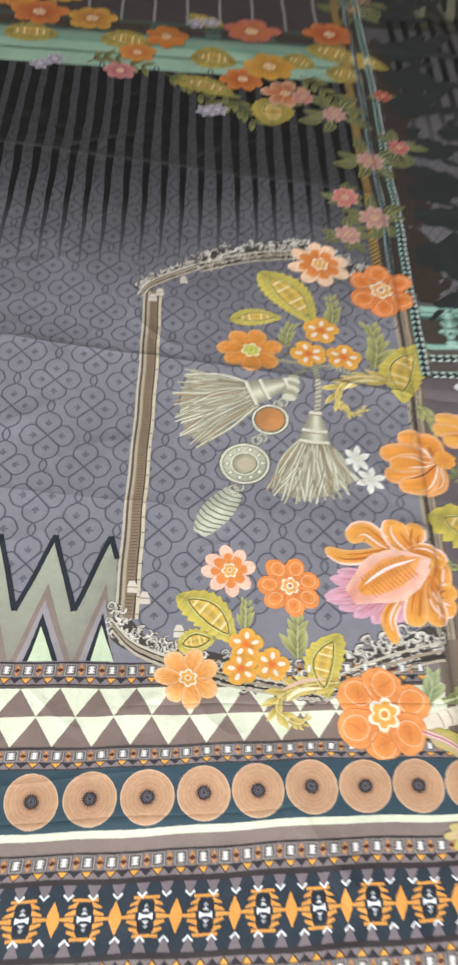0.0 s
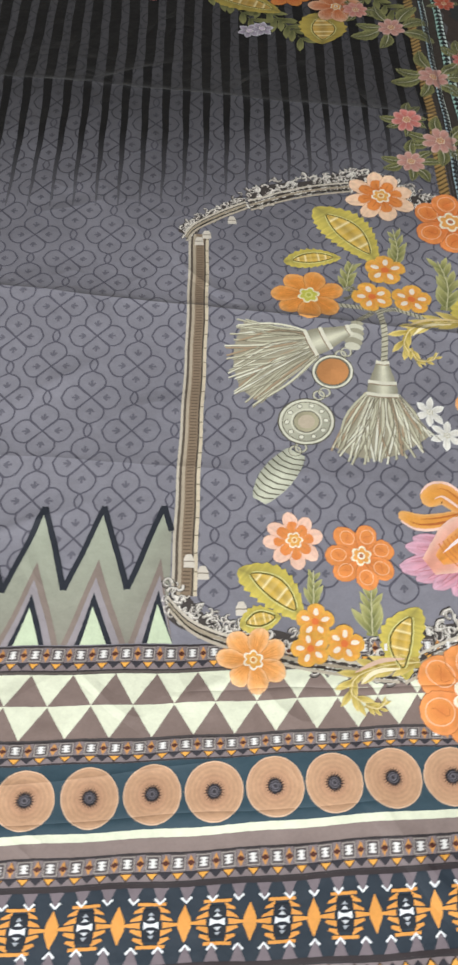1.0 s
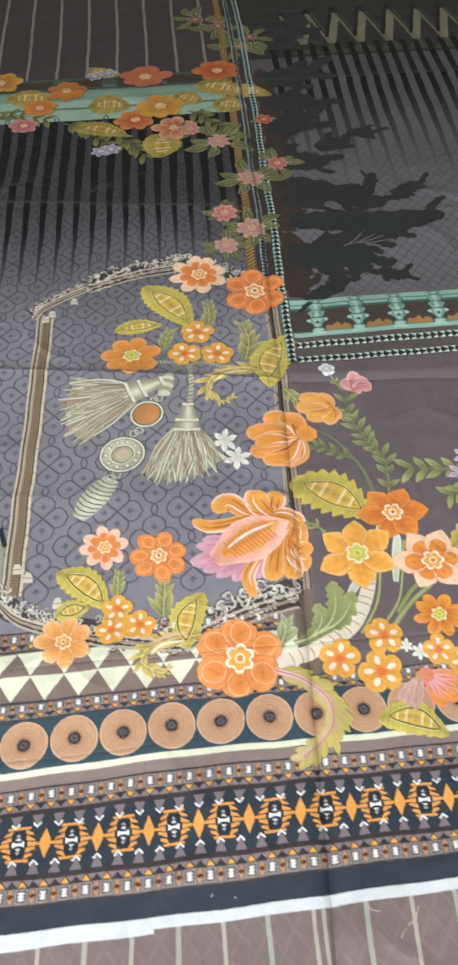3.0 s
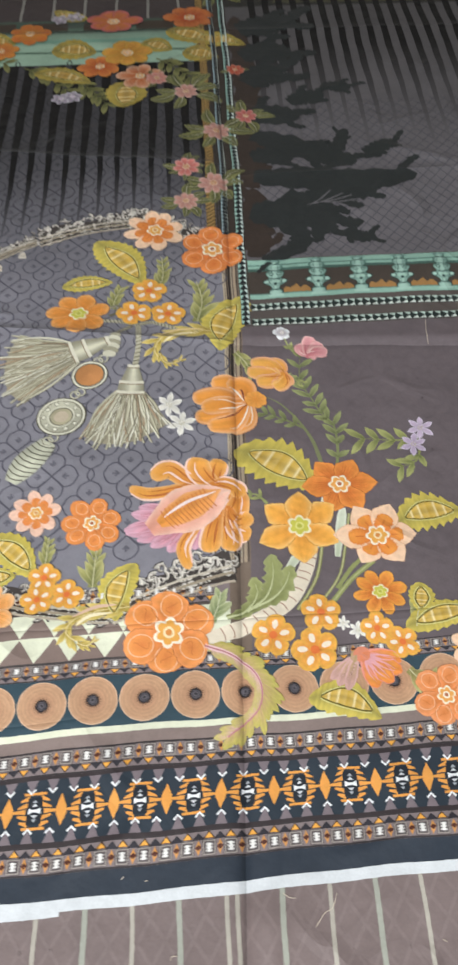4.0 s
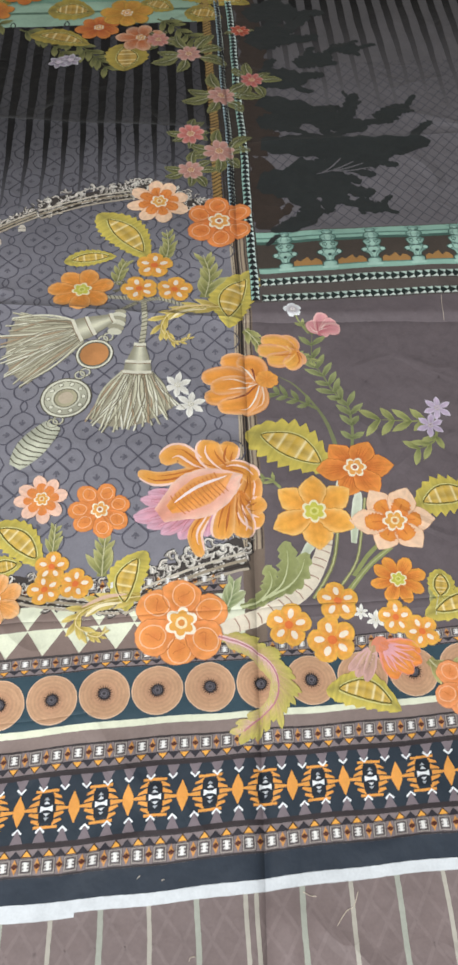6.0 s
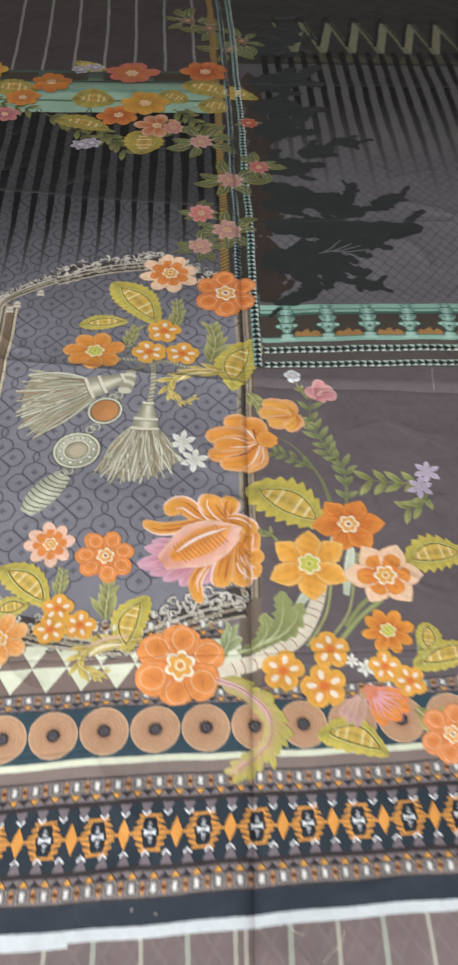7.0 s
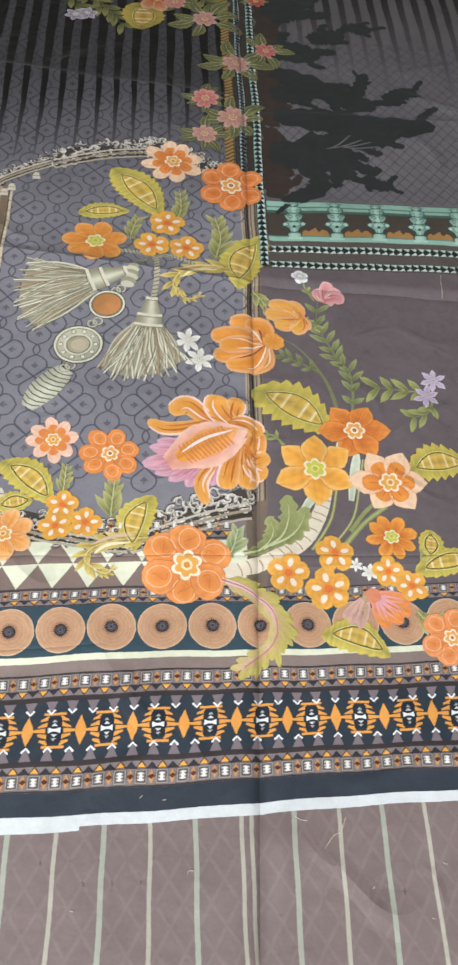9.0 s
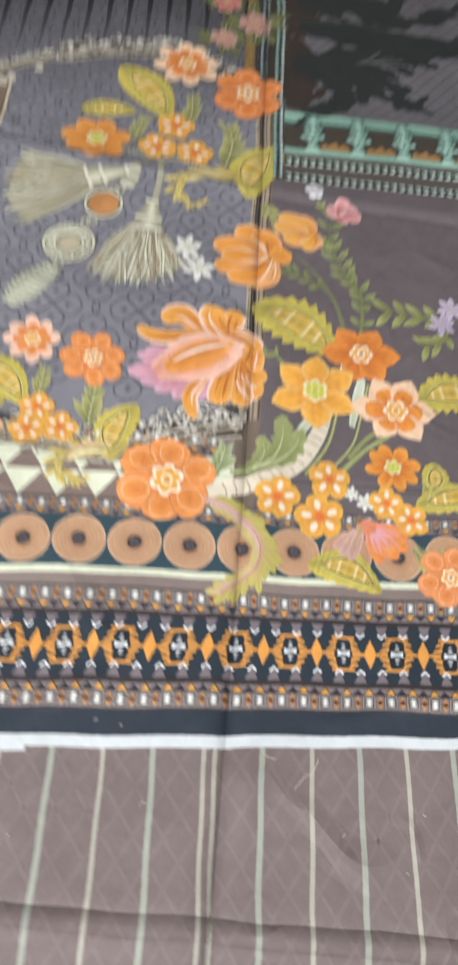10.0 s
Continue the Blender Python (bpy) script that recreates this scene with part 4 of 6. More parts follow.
stroke([(0.152, 0.42), (0.128, 0.34), (0.088, 0.29)], 0.0034, ink("8e9050"), 4.5, "stem", edge=ink("c3c28a"))
stroke([(0.172, 0.352), (0.14, 0.33), (0.112, 0.30)], 0.006, ink("939a58"), 4.4, "stem", edge=ink("b9bc80"))
stroke([(0.165, 0.362), (0.142, 0.344), (0.12, 0.318)], 0.005, ink("939a58"), 4.6, "stem")
sprig([(0.147, 0.490), (0.153, 0.53), (0.152, 0.563), (0.138, 0.585), (0.127, 0.614), (0.117, 0.646), (0.122, 0.690)], 0.025, 4, dark=ink("6f774a"), light=ink("979e62"), step=5)
stroke([(0.129, 0.490), (0.121, 0.538), (0.106, 0.573), (0.085, 0.604), (0.066, 0.618)], lambda f: 0.0052 * (1.15 - f), ink("7d8258"), 4.2, "stem", "thin bare olive stem")
sprig([(0.112, 0.560), (0.09, 0.575), (0.066, 0.588)], 0.020, 4.3, dark=ink("6f774a"), light=ink("8d945c"), step=5)
sprig([(0.085, 0.648), (0.10, 0.652), (0.118, 0.64)], 0.012, 4.2)
sprig([(0.262, 0.53), (0.23, 0.53), (0.19, 0.535)], 0.030, 4.4, dark=ink("788046"), step=5)
sprig([(0.262, 0.515), (0.252, 0.495), (0.228, 0.486)], 0.026, 4.4, dark=ink("788046"), step=6)
sprig([(0.05, 0.44), (0.035, 0.455), (0.015, 0.452)], 0.014, 4.4, step=6)
sprig([(0.118, 0.692), (0.105, 0.715), (0.10, 0.735)], 0.013, 4.2, step=6)
for pts, w, n in (([(-0.012, 0.286), (0.012, 0.296), (0.026, 0.316), (0.022, 0.338)], 0.030, 6), ([(0.012, 0.294), (0.036, 0.312), (0.046, 0.338), (0.046, 0.368)], 0.036, 7), ([(0.020, 0.298), (0.044, 0.310), (0.060, 0.328), (0.068, 0.352)], 0.034, 6)):
    q = Print()
    line, sides = blade(q, pts, w * 0.42, ink("767c44"), ink("9aa05e"), ink("b0b578"), 5.2 + 0.2 * n, 0.6, 0.25, 6, 0.1, n, 0.5, n, 0.5)
    q.ribbon(line[:-3], lambda f: 0.0030 * (1.1 - f), ink("c3c894"), 5.7 + 0.2 * n)
    q.make("leaf", cloth, "lobed olive leaf by the cream horn")
for pts in ([(0.098, 0.365), (0.118, 0.41), (0.126, 0.45)], [(0.128, 0.36), (0.138, 0.40), (0.146, 0.43)], [(0.060, 0.34), (0.075, 0.36), (0.085, 0.37)]):
    q = Print()
    blade(q, pts, 0.006, ink("b9c4a4"), ink("d8dec6"), ink("eef0e0"), 5.6, 0.6, 0.5)
    q.make("pale_leaf", cloth, "pale mint leaf between the flowers")
acanthus([(-0.03, 0.283), (-0.022, 0.30), (-0.016, 0.32)], 0.032, 5.4, dark=ink("7f8f5a"), light=ink("b3bb84"))
acanthus([(-0.169, 0.338), (-0.167, 0.36), (-0.163, 0.39)], 0.034, 5, lobes=5)
acanthus([(-0.226, 0.37), (-0.224, 0.39), (-0.222, 0.412)], 0.024, 5, lobes=4)
acanthus([(-0.075, 0.845), (-0.068, 0.875), (-0.07, 0.915)], 0.034, 4.6, lobes=5)
acanthus([(-0.02, 0.765), (-0.012, 0.81), (-0.018, 0.855)], 0.045, 4.8, lobes=6)
acanthus([(0.03, 0.70), (0.045, 0.675), (0.052, 0.65)], 0.03, 4.8, lobes=4)
acanthus([(-0.145, 0.80), (-0.138, 0.83), (-0.13, 0.85)], 0.03, 4.4, lobes=4)
acanthus([(0.185, 0.212), (0.2, 0.195), (0.218, 0.205)], 0.03, 5.2, dark=ink("8b7f42"), lobes=4)
acanthus([(0.205, 0.262), (0.212, 0.285), (0.224, 0.30)], 0.03, 5.0, lobes=4)

# leaves with golden pods
for a, b, w, lv, bend, teeth in (((-0.172, 0.958), (-0.098, 0.852), 0.060, 5, 0.06, 12), ((-0.222, 0.853), (-0.145, 0.86), 0.034, 5, 0.05, 9), ((0.052, 0.814), (0.008, 0.70), 0.062, 5, -0.12, 10),
                                 ((-0.301, 0.414), (-0.238, 0.358), 0.044, 6, 0.1, 9), ((-0.302, 0.352), (-0.26, 0.362), 0.028, 6, 0.05, 7), ((-0.117, 0.367), (-0.141, 0.29), 0.042, 6, -0.16, 8),
                                 ((0.016, 0.530), (0.118, 0.462), 0.070, 5, 0.08, 8), ((0.208, 0.402), (0.298, 0.414), 0.050, 5, 0.12, 8), ((0.070, 0.188), (0.145, 0.160), 0.040, 7, 0.14, 7),
                                 ((0.192, 0.262), (0.282, 0.276), 0.034, 5.5, 0.06, 8), ((0.221, 0.318), (0.212, 0.278), 0.030, 5.5, 0.04, 6)):
    leaf(a, b, w, lv, True, bend, teeth, cut=0.28 if w > 0.065 or w == 0.050 else 0.16)

# the flowers
flower(-0.080, 0.273, 0.0585, 6, CORAL, ink("ec9444"), ink("ef9a58"), GOLDY, 8, 0.35, loops=True, squash=0.88, hub=0.33, point=0.55, label="large coral flower with looped petals")
flower(0.087, 0.405, 0.055, 6, ink("f0a234"), ink("f7ae3c"), ink("fad080"), LIMEY, 8, 0.45, point=0.9, veins=False, wide=0.0178, label="amber flower with a lime heart", tip=(0.8, 3.0))
flower(0.147, 0.463, 0.050, 6, ink("d8742a"), ink("e58a34"), ink("ea963e"), CREAMY, 7, 0.0, wide=0.0158, squash=0.88, point=0.9)
flower(0.182, 0.386, 0.052, 6, DEEP, ORANGE, PEACH, GOLDY, 8.4, 0.0, point=0.85, wide=0.0166, squash=0.9, label="orange flower with peach petal tips", tip=(0.55, 7.0))
flower(0.170, 0.308, 0.032, 8, DEEP, ORANGE, AMBER, LIMEY, 7, 0.2, hub=0.34)
flower(0.012, 0.924, 0.056, 6, ink("e4782e"), ink("e98a3c"), ink("e98d4c"), CREAMY, 8, 0.5, loops=True, squash=0.95, point=0.55, hub=0.34)
flower(-0.078, 0.977, 0.049, 8, DEEP, ink("ea8e3c"), PEACH, GOLDY, 7.5, 0.2, label="orange flower with peach rims", tip=(0.55, 7.0))
flower(-0.196, 0.790, 0.051, 7, ink("ea9232"), ORANGE, ink("edb069"), LIMEY, 7, 0.2, squash=0.85, point=0.5)
flower(-0.240, 0.445, 0.033, 8, ink("ea9242"), CORAL, ink("f2c6ae"), GOLDY, 7, 0.1, label="peach flower with an orange middle", tip=(0.55, 7.0))
flower(-0.170, 0.426, 0.040, 7, CORAL, ink("ea9040"), ink("e88f4a"), CREAMY, 7, 0.3, loops=True, point=0.55)
flower(-0.290, 0.316, 0.037, 7, ink("ee9c44"), ink("f2aa5c"), ink("f5c898"), GOLDY, 8, 0.4, squash=0.9)
flower(0.220, 0.178, 0.037, 6, CORAL, ink("ea9252"), ink("ea9a66"), CREAMY, 8.5, 0.2, loops=True, squash=0.95, point=0.55, label="coral flower on the border")
flower(0.271, 0.227, 0.035, 8, ink("eea266"), ink("f0a878"), PEACH, CREAMY, 8, 0.2, label="pale peach flower on the border", tip=(0.55, 7.0))
flower(0.100, 0.730, 0.013, 5, ink("b9aab4"), WHITE, WHITE, (PALE, PALE, LILAC, LILAC), 6, 0.4, label="small white bud", veins=False)
for x, y, r, c in ((-0.068, 0.607, 0.021, PALE), (-0.053, 0.576, 0.021, PALE), (0.268, 0.548, 0.020, ink("c9b4cf")), (0.254, 0.521, 0.019, ink("c3adcb")), (0.135, 0.262, 0.012, PALE), (0.12, 0.272, 0.009, PALE)):
    flower(x, y, r, 6, shade(c, 0.85), c, mix(c, WHITE, 0.6), (ink("b8b08c"), c, ink("8f8a70"), c), 6, 0.3, point=1.0, hub=0.2, wide=r * 0.22, label="small pale star flower", veins=False)
for x, y, r, t in ((0.096, 0.287, 0.024, 0.3), (0.039, 0.263, 0.025, 0.1), (0.084, 0.243, 0.027, 0.5), (0.158, 0.262, 0.020, 0.2), (0.184, 0.244, 0.020, 0.6), (-0.09, 0.837, 0.027, 0.2), (-0.113, 0.788, 0.027, 0.5),
                   (-0.062, 0.784, 0.026, 0.1), (-0.226, 0.355, 0.020, 0.2), (-0.232, 0.326, 0.020, 0.5), (-0.198, 0.330, 0.020, 0.1)):
    blossom(x, y, r, 7.5, t)


def fan(x, y, ends, wide, inner, outer, rim, level, name, label, line=None):
    """Petals from one base to several tips."""
    rnd = random.Random(int(1e4 * x) + 3)
    p = Print()
    p.disc(x, y, wide, inner, level, 1, 16)
    owner = p.make(name, cloth, label)
    for i, (ex, ey) in enumerate(ends):
        q = Print()
        a, d = math.atan2(ey - y, ex - x), math.hypot(ex - x, ey - y)
        for edge in petal(q, x, y, a, 0, d, wide, inner, outer, rim, level + 0.4 + 0.35 * (i % 3), rnd, 0.6, 0.1, 12, 8):
            q.ribbon(edge[2:], lambda f: 0.0024 * (1.2 - f), mix(rim, line or rim, 0.5), level + 0.75 + 0.35 * (i % 3))
        if line:
            ca, sa = math.cos(a), math.sin(a)
            for e in (-0.35, 0.2):
                q.ribbon([(x + d * (0.2 + 0.65 * k / 7) * ca - wide * e * math.sin(0.4 * k) * sa, y + d * (0.2 + 0.65 * k / 7) * sa + wide * e * math.sin(0.4 * k) * ca) for k in range(8)],
                         lambda f: 0.0028 * (1.1 - f), line, level + 1.9)
        q.make("petal", owner)
    return owner


p = Print()
p.disc(-0.012, 0.440, 0.030, lambda r, a: shade(ink("e08c34"), 0.95 + 0.08 * math.sin(5 * a + 4 * r)), 7, 4, 28, 0.95)
lotus = p.make("lotus_flower", cloth, "large orange and pink lotus flower")
BURNT, GLOW, RIM = ink("d07a28"), ink("eaa03a"), ink("f2bd7c")
# spine, breadth and level of each curling petal
for i, (spine, wide, lv) in enumerate((([(0.010, 0.462), (-0.03, 0.476), (-0.07, 0.468), (-0.10, 0.466), (-0.122, 0.476)], 0.0095, 7.4), ([(-0.02, 0.470), (-0.05, 0.482), (-0.072, 0.500), (-0.094, 0.488)], 0.0135, 7.6),
                                       ([(0.0, 0.462), (-0.022, 0.478), (-0.034, 0.498), (-0.030, 0.516)], 0.0165, 7.9), ([(0.004, 0.462), (-0.012, 0.482), (-0.010, 0.497), (-0.003, 0.510)], 0.0135, 7.5),
                                       ([(-0.03, 0.470), (-0.008, 0.474), (0.010, 0.468), (0.018, 0.452)], 0.0120, 8.1), ([(0.012, 0.466), (0.014, 0.448), (0.006, 0.425), (-0.006, 0.410)], 0.0170, 8.0),
                                       ([(0.002, 0.436), (0.004, 0.424), (0.014, 0.416), (0.028, 0.424)], 0.0130, 8.4), ([(0.0, 0.430), (0.004, 0.412), (0.012, 0.400), (0.025, 0.394)], 0.0130, 8.3),
                                       ([(0.0, 0.440), (-0.002, 0.415), (0.000, 0.392), (-0.004, 0.374)], 0.0130, 8.2), ([(-0.01, 0.436), (-0.018, 0.415), (-0.024, 0.392), (-0.026, 0.374)], 0.0135, 8.5),
                                       ([(-0.028, 0.425), (-0.046, 0.405), (-0.058, 0.382), (-0.051, 0.353)], 0.0085, 8.6))):
    q = Print()
    line, sides = blade(q, spine, wide, BURNT, GLOW, RIM, lv, seed=i)
    n = len(line)
    q.ribbon(sides[i % 2][n // 3:-2], lambda f: 0.0016 + 0.0016 * math.sin(math.pi * f), ink("f6cfc0"), lv + 0.45)
    q.ribbon([(a * 0.7 + b * 0.3, c * 0.7 + d * 0.3) for (a, c), (b, d) in zip(line[n // 4:-4], sides[0][n // 4:-4])], lambda f: 0.0030 * math.sin(math.pi * (0.05 + 0.9 * f)), ink("f5d2c4") if i % 3 else ink("b8662a"), lv + 0.5)
    q.ribbon([(a * 0.6 + b * 0.4, c * 0.6 + d * 0.4) for (a, c), (b, d) in zip(line[2:-6], sides[1][2:-6])], lambda f: 0.0022 * math.sin(math.pi * (0.05 + 0.9 * f)), ink("bd6c28"), lv + 0.4)
    q.make("petal", lotus)
fan(-0.042, 0.424, [(-0.108, 0.452), (-0.120, 0.437), (-0.130, 0.420), (-0.127, 0.404), (-0.112, 0.393), (-0.096, 0.385), (-0.078, 0.380), (-0.058, 0.376), (-0.046, 0.380)], 0.0105, ink("d78c9c"), ink("d898a8"), ink("e2b4ca"), 6.6, "pink_fringe", "pink fringed petals", ink("c67d86"))
p = Print()
rnd = random.Random(4)
petal(p, -0.098, 0.412, math.atan2(0.054, 0.098), 0, 0.114, 0.033, ink("eda48c"), ink("efb09a"), ink("f4cdb8"), 9.9, rnd, 0.9, 0.06, 16, 8)
petal(p, -0.086, 0.419, math.atan2(0.054, 0.098), 0, 0.090, 0.0200, ORANGE, ink("ea9a48"), ink("eda96a"), 10.4, rnd, 0.9, 0.12, 14, 6)
for k in range(12):
    f = 0.12 + 0.7 * k / 11
    x, y = -0.086 + 0.075 * f, 0.419 + 0.0413 * f
    for s in (-1, 1):
        p.ribbon([(x, y), (x - s * 0.0080 + 0.002, y + s * 0.0140 + 0.001)], 0.0014, ink("cf7a38"), 10.9)
p.ribbon(curve([(-0.08, 0.428), (-0.05, 0.449), (-0.015, 0.462)], 8), lambda f: 0.004 * math.sin(math.pi * f) + 0.0006, ink("f6dfda"), 11.4)
p.make("almond_petal", lotus, "salmon almond-shaped inner petal")


def cup(name, label, base, tips, wide, inner, outer, rim, level, core):
    """A half-open flower seen from the side: lobes from one base, streaked from it."""
    p = Print()
    p.disc(*base, wide * 0.6, inner, level - 0.3, 2, 18)
    owner = p.make(name, cloth, label)
    for i, (tx, ty, bow) in enumerate(tips):
        q = Print()
        mx, my = (base[0] + tx) / 2 - bow * (ty - base[1]), (base[1] + ty) / 2 + bow * (tx - base[0])
        line, sides = blade(q, [base, (mx, my), (tx, ty)], wide, inner, outer, rim, level + 0.35 * (i % 4), 0.62, 0.4, seed=i + 5)
        q.ribbon(sides[i % 2][4:-1], lambda f: wide * 0.10, mix(inner, rim, 0.3), level + 0.35 * (i % 4) + 0.2)
        q.ribbon([((a + b) / 2, (c + d) / 2) for (a, c), (b, d) in zip(line[1:15], sides[0][1:15])], lambda f: wide * 0.16 * math.sin(math.pi * (0.08 + 0.9 * f)), core[i % len(core)], level + 1.5)
        q.make("petal", owner)
    return owner


tulip = cup("tulip_flower", "orange tulip-shaped flower with a ruffled end", (0.040, 0.607), ((-0.008, 0.641, -0.30), (0.014, 0.641, -0.35), (0.006, 0.566, 0.32), (-0.018, 0.568, 0.24), (-0.034, 0.586, 0.12), (-0.035, 0.616, -0.10), (-0.024, 0.600, 0.0)), 0.0150,
            ink("de862a"), ink("ee9c36"), ink("f4c49a"), 7, (ink("f7e6d2"), ink("94482c"), ink("f2d2b4")))
p = Print()
p.disc(0.052, 0.611, lambda a: 0.0155 * (0.86 + 0.14 * abs(math.sin(3.5 * a))), lambda r, a: shade(mix(ink("e38f30"), ink("f0a444"), r), 1 + 0.06 * math.sin(9 * a)), 8.7, 3, 36, 0.95)
p.make("ruffle", tulip, "ruffled amber end")
cup("bud_flower", "half-open amber flower with pink rims", (0.094, 0.658), ((0.050, 0.676, -0.2), (0.044, 0.660, 0.0), (0.055, 0.645, 0.15), (0.078, 0.634, 0.25), (0.074, 0.679, -0.25), (0.094, 0.636, 0.1)), 0.0130,
    ink("e59530"), ink("f0b04a"), ink("eab09c"), 7, (ink("f2c070"), ink("c87428")))
cup("rosebud", "pink half-open rosebud", (0.134, 0.692), ((0.124, 0.712, 0.1), (0.140, 0.721, 0.0), (0.154, 0.712, -0.1), (0.163, 0.692, 0.15), (0.148, 0.690, 0.1)), 0.0105,
    ink("c8747c"), ink("dd989c"), ink("efc6bc"), 6, (ink("f0cdc4"), ink("b8626c")))
fan(0.135, 0.232, [(0.178, 0.224), (0.176, 0.208), (0.165, 0.198), (0.150, 0.194)], 0.010, ink("e08a6a"), ORANGE, ink("e9803c"), 8, "half_flower", "half-open orange flower", ink("e9a7ac"))
fan(0.128, 0.232, [(0.098, 0.206), (0.105, 0.198), (0.116, 0.192)], 0.006, ink("c0a070"), ink("c99a8c"), ink("d8a8a0"), 7.4, "pink_fringe", "dusty pink fringe")

# curled leaves and the plume
GOLD, GOLD_LIGHT = ink("a88f34"), ink("d9c163")
acanthus([(0.0, 0.742), (-0.035, 0.742), (-0.07, 0.730), (-0.084, 0.708), (-0.078, 0.690)], 0.040, 5.4, GOLD, GOLD_LIGHT, 7)
acanthus([(-0.078, 0.70), (-0.070, 0.682), (-0.052, 0.682), (-0.044, 0.692)], 0.018, 5.8, GOLD, GOLD_LIGHT, 4)
acanthus([(-0.125, 0.308), (-0.16, 0.306), (-0.188, 0.296), (-0.196, 0.280), (-0.184, 0.270)], 0.034, 6.5, GOLD, GOLD_LIGHT, 7)
acanthus([(-0.184, 0.268), (-0.172, 0.264), (-0.162, 0.272)], 0.014, 6.9, GOLD, GOLD_LIGHT, 4)
for pts, c in (([(-0.01, 0.746), (-0.05, 0.746), (-0.082, 0.730)], "e3c98f"), ([(-0.02, 0.738), (-0.05, 0.735), (-0.072, 0.718)], "f0e2b4"), ([(-0.14, 0.312), (-0.165, 0.311), (-0.19, 0.30)], "dcb9a0"), ([(-0.145, 0.302), (-0.17, 0.30), (-0.186, 0.288)], "efe2bc")):
    stroke(pts, lambda f: 0.004 * math.sin(math.pi * f) + 0.0008, ink(c), 7.4, "leaf_rib")
PLUME = [(-0.040, 0.255), (-0.005, 0.240), (0.018, 0.212), (0.014, 0.178), (-0.022, 0.150)]
line = curve(PLUME, 12)
plume = stroke(PLUME, lambda f: 0.007 + 0.010 * math.sin(math.pi * f), ink("bfae58"), 8, "plume_leaf", "pink and olive plume-shaped leaf")
rnd = random.Random(9)
for i in range(3, len(line), 2):
    a = math.atan2(line[i][1] - line[i - 1][1], line[i][0] - line[i - 1][0])
    for s, inner, outer in ((-1, ink("e0aeaa"), ink("c4b56a")), (1, ink("c9a878"), ink("bdb158"))):
        q = Print()
        petal(q, *line[i], a + s * 0.55, 0, 0.027 * rnd.uniform(0.7, 1.2) * (0.6 + 0.5 * math.sin(math.pi * i / len(line))), 0.0042, inner, outer, outer, 8.5 + 0.3 * (i % 2), rnd, 0.8, 0.1, 6, 4)
        q.make("barb", plume)
p = Print()
p.ribbon(line, lambda f: 0.006 * (1.0 - f) ** 1.4 + 0.0006, ink("e9c2c0"), 9.4)
p.ribbon(line, lambda f: 0.0018, ink("c07a84"), 10)
p.make("quill", plume, "pale pink quill")

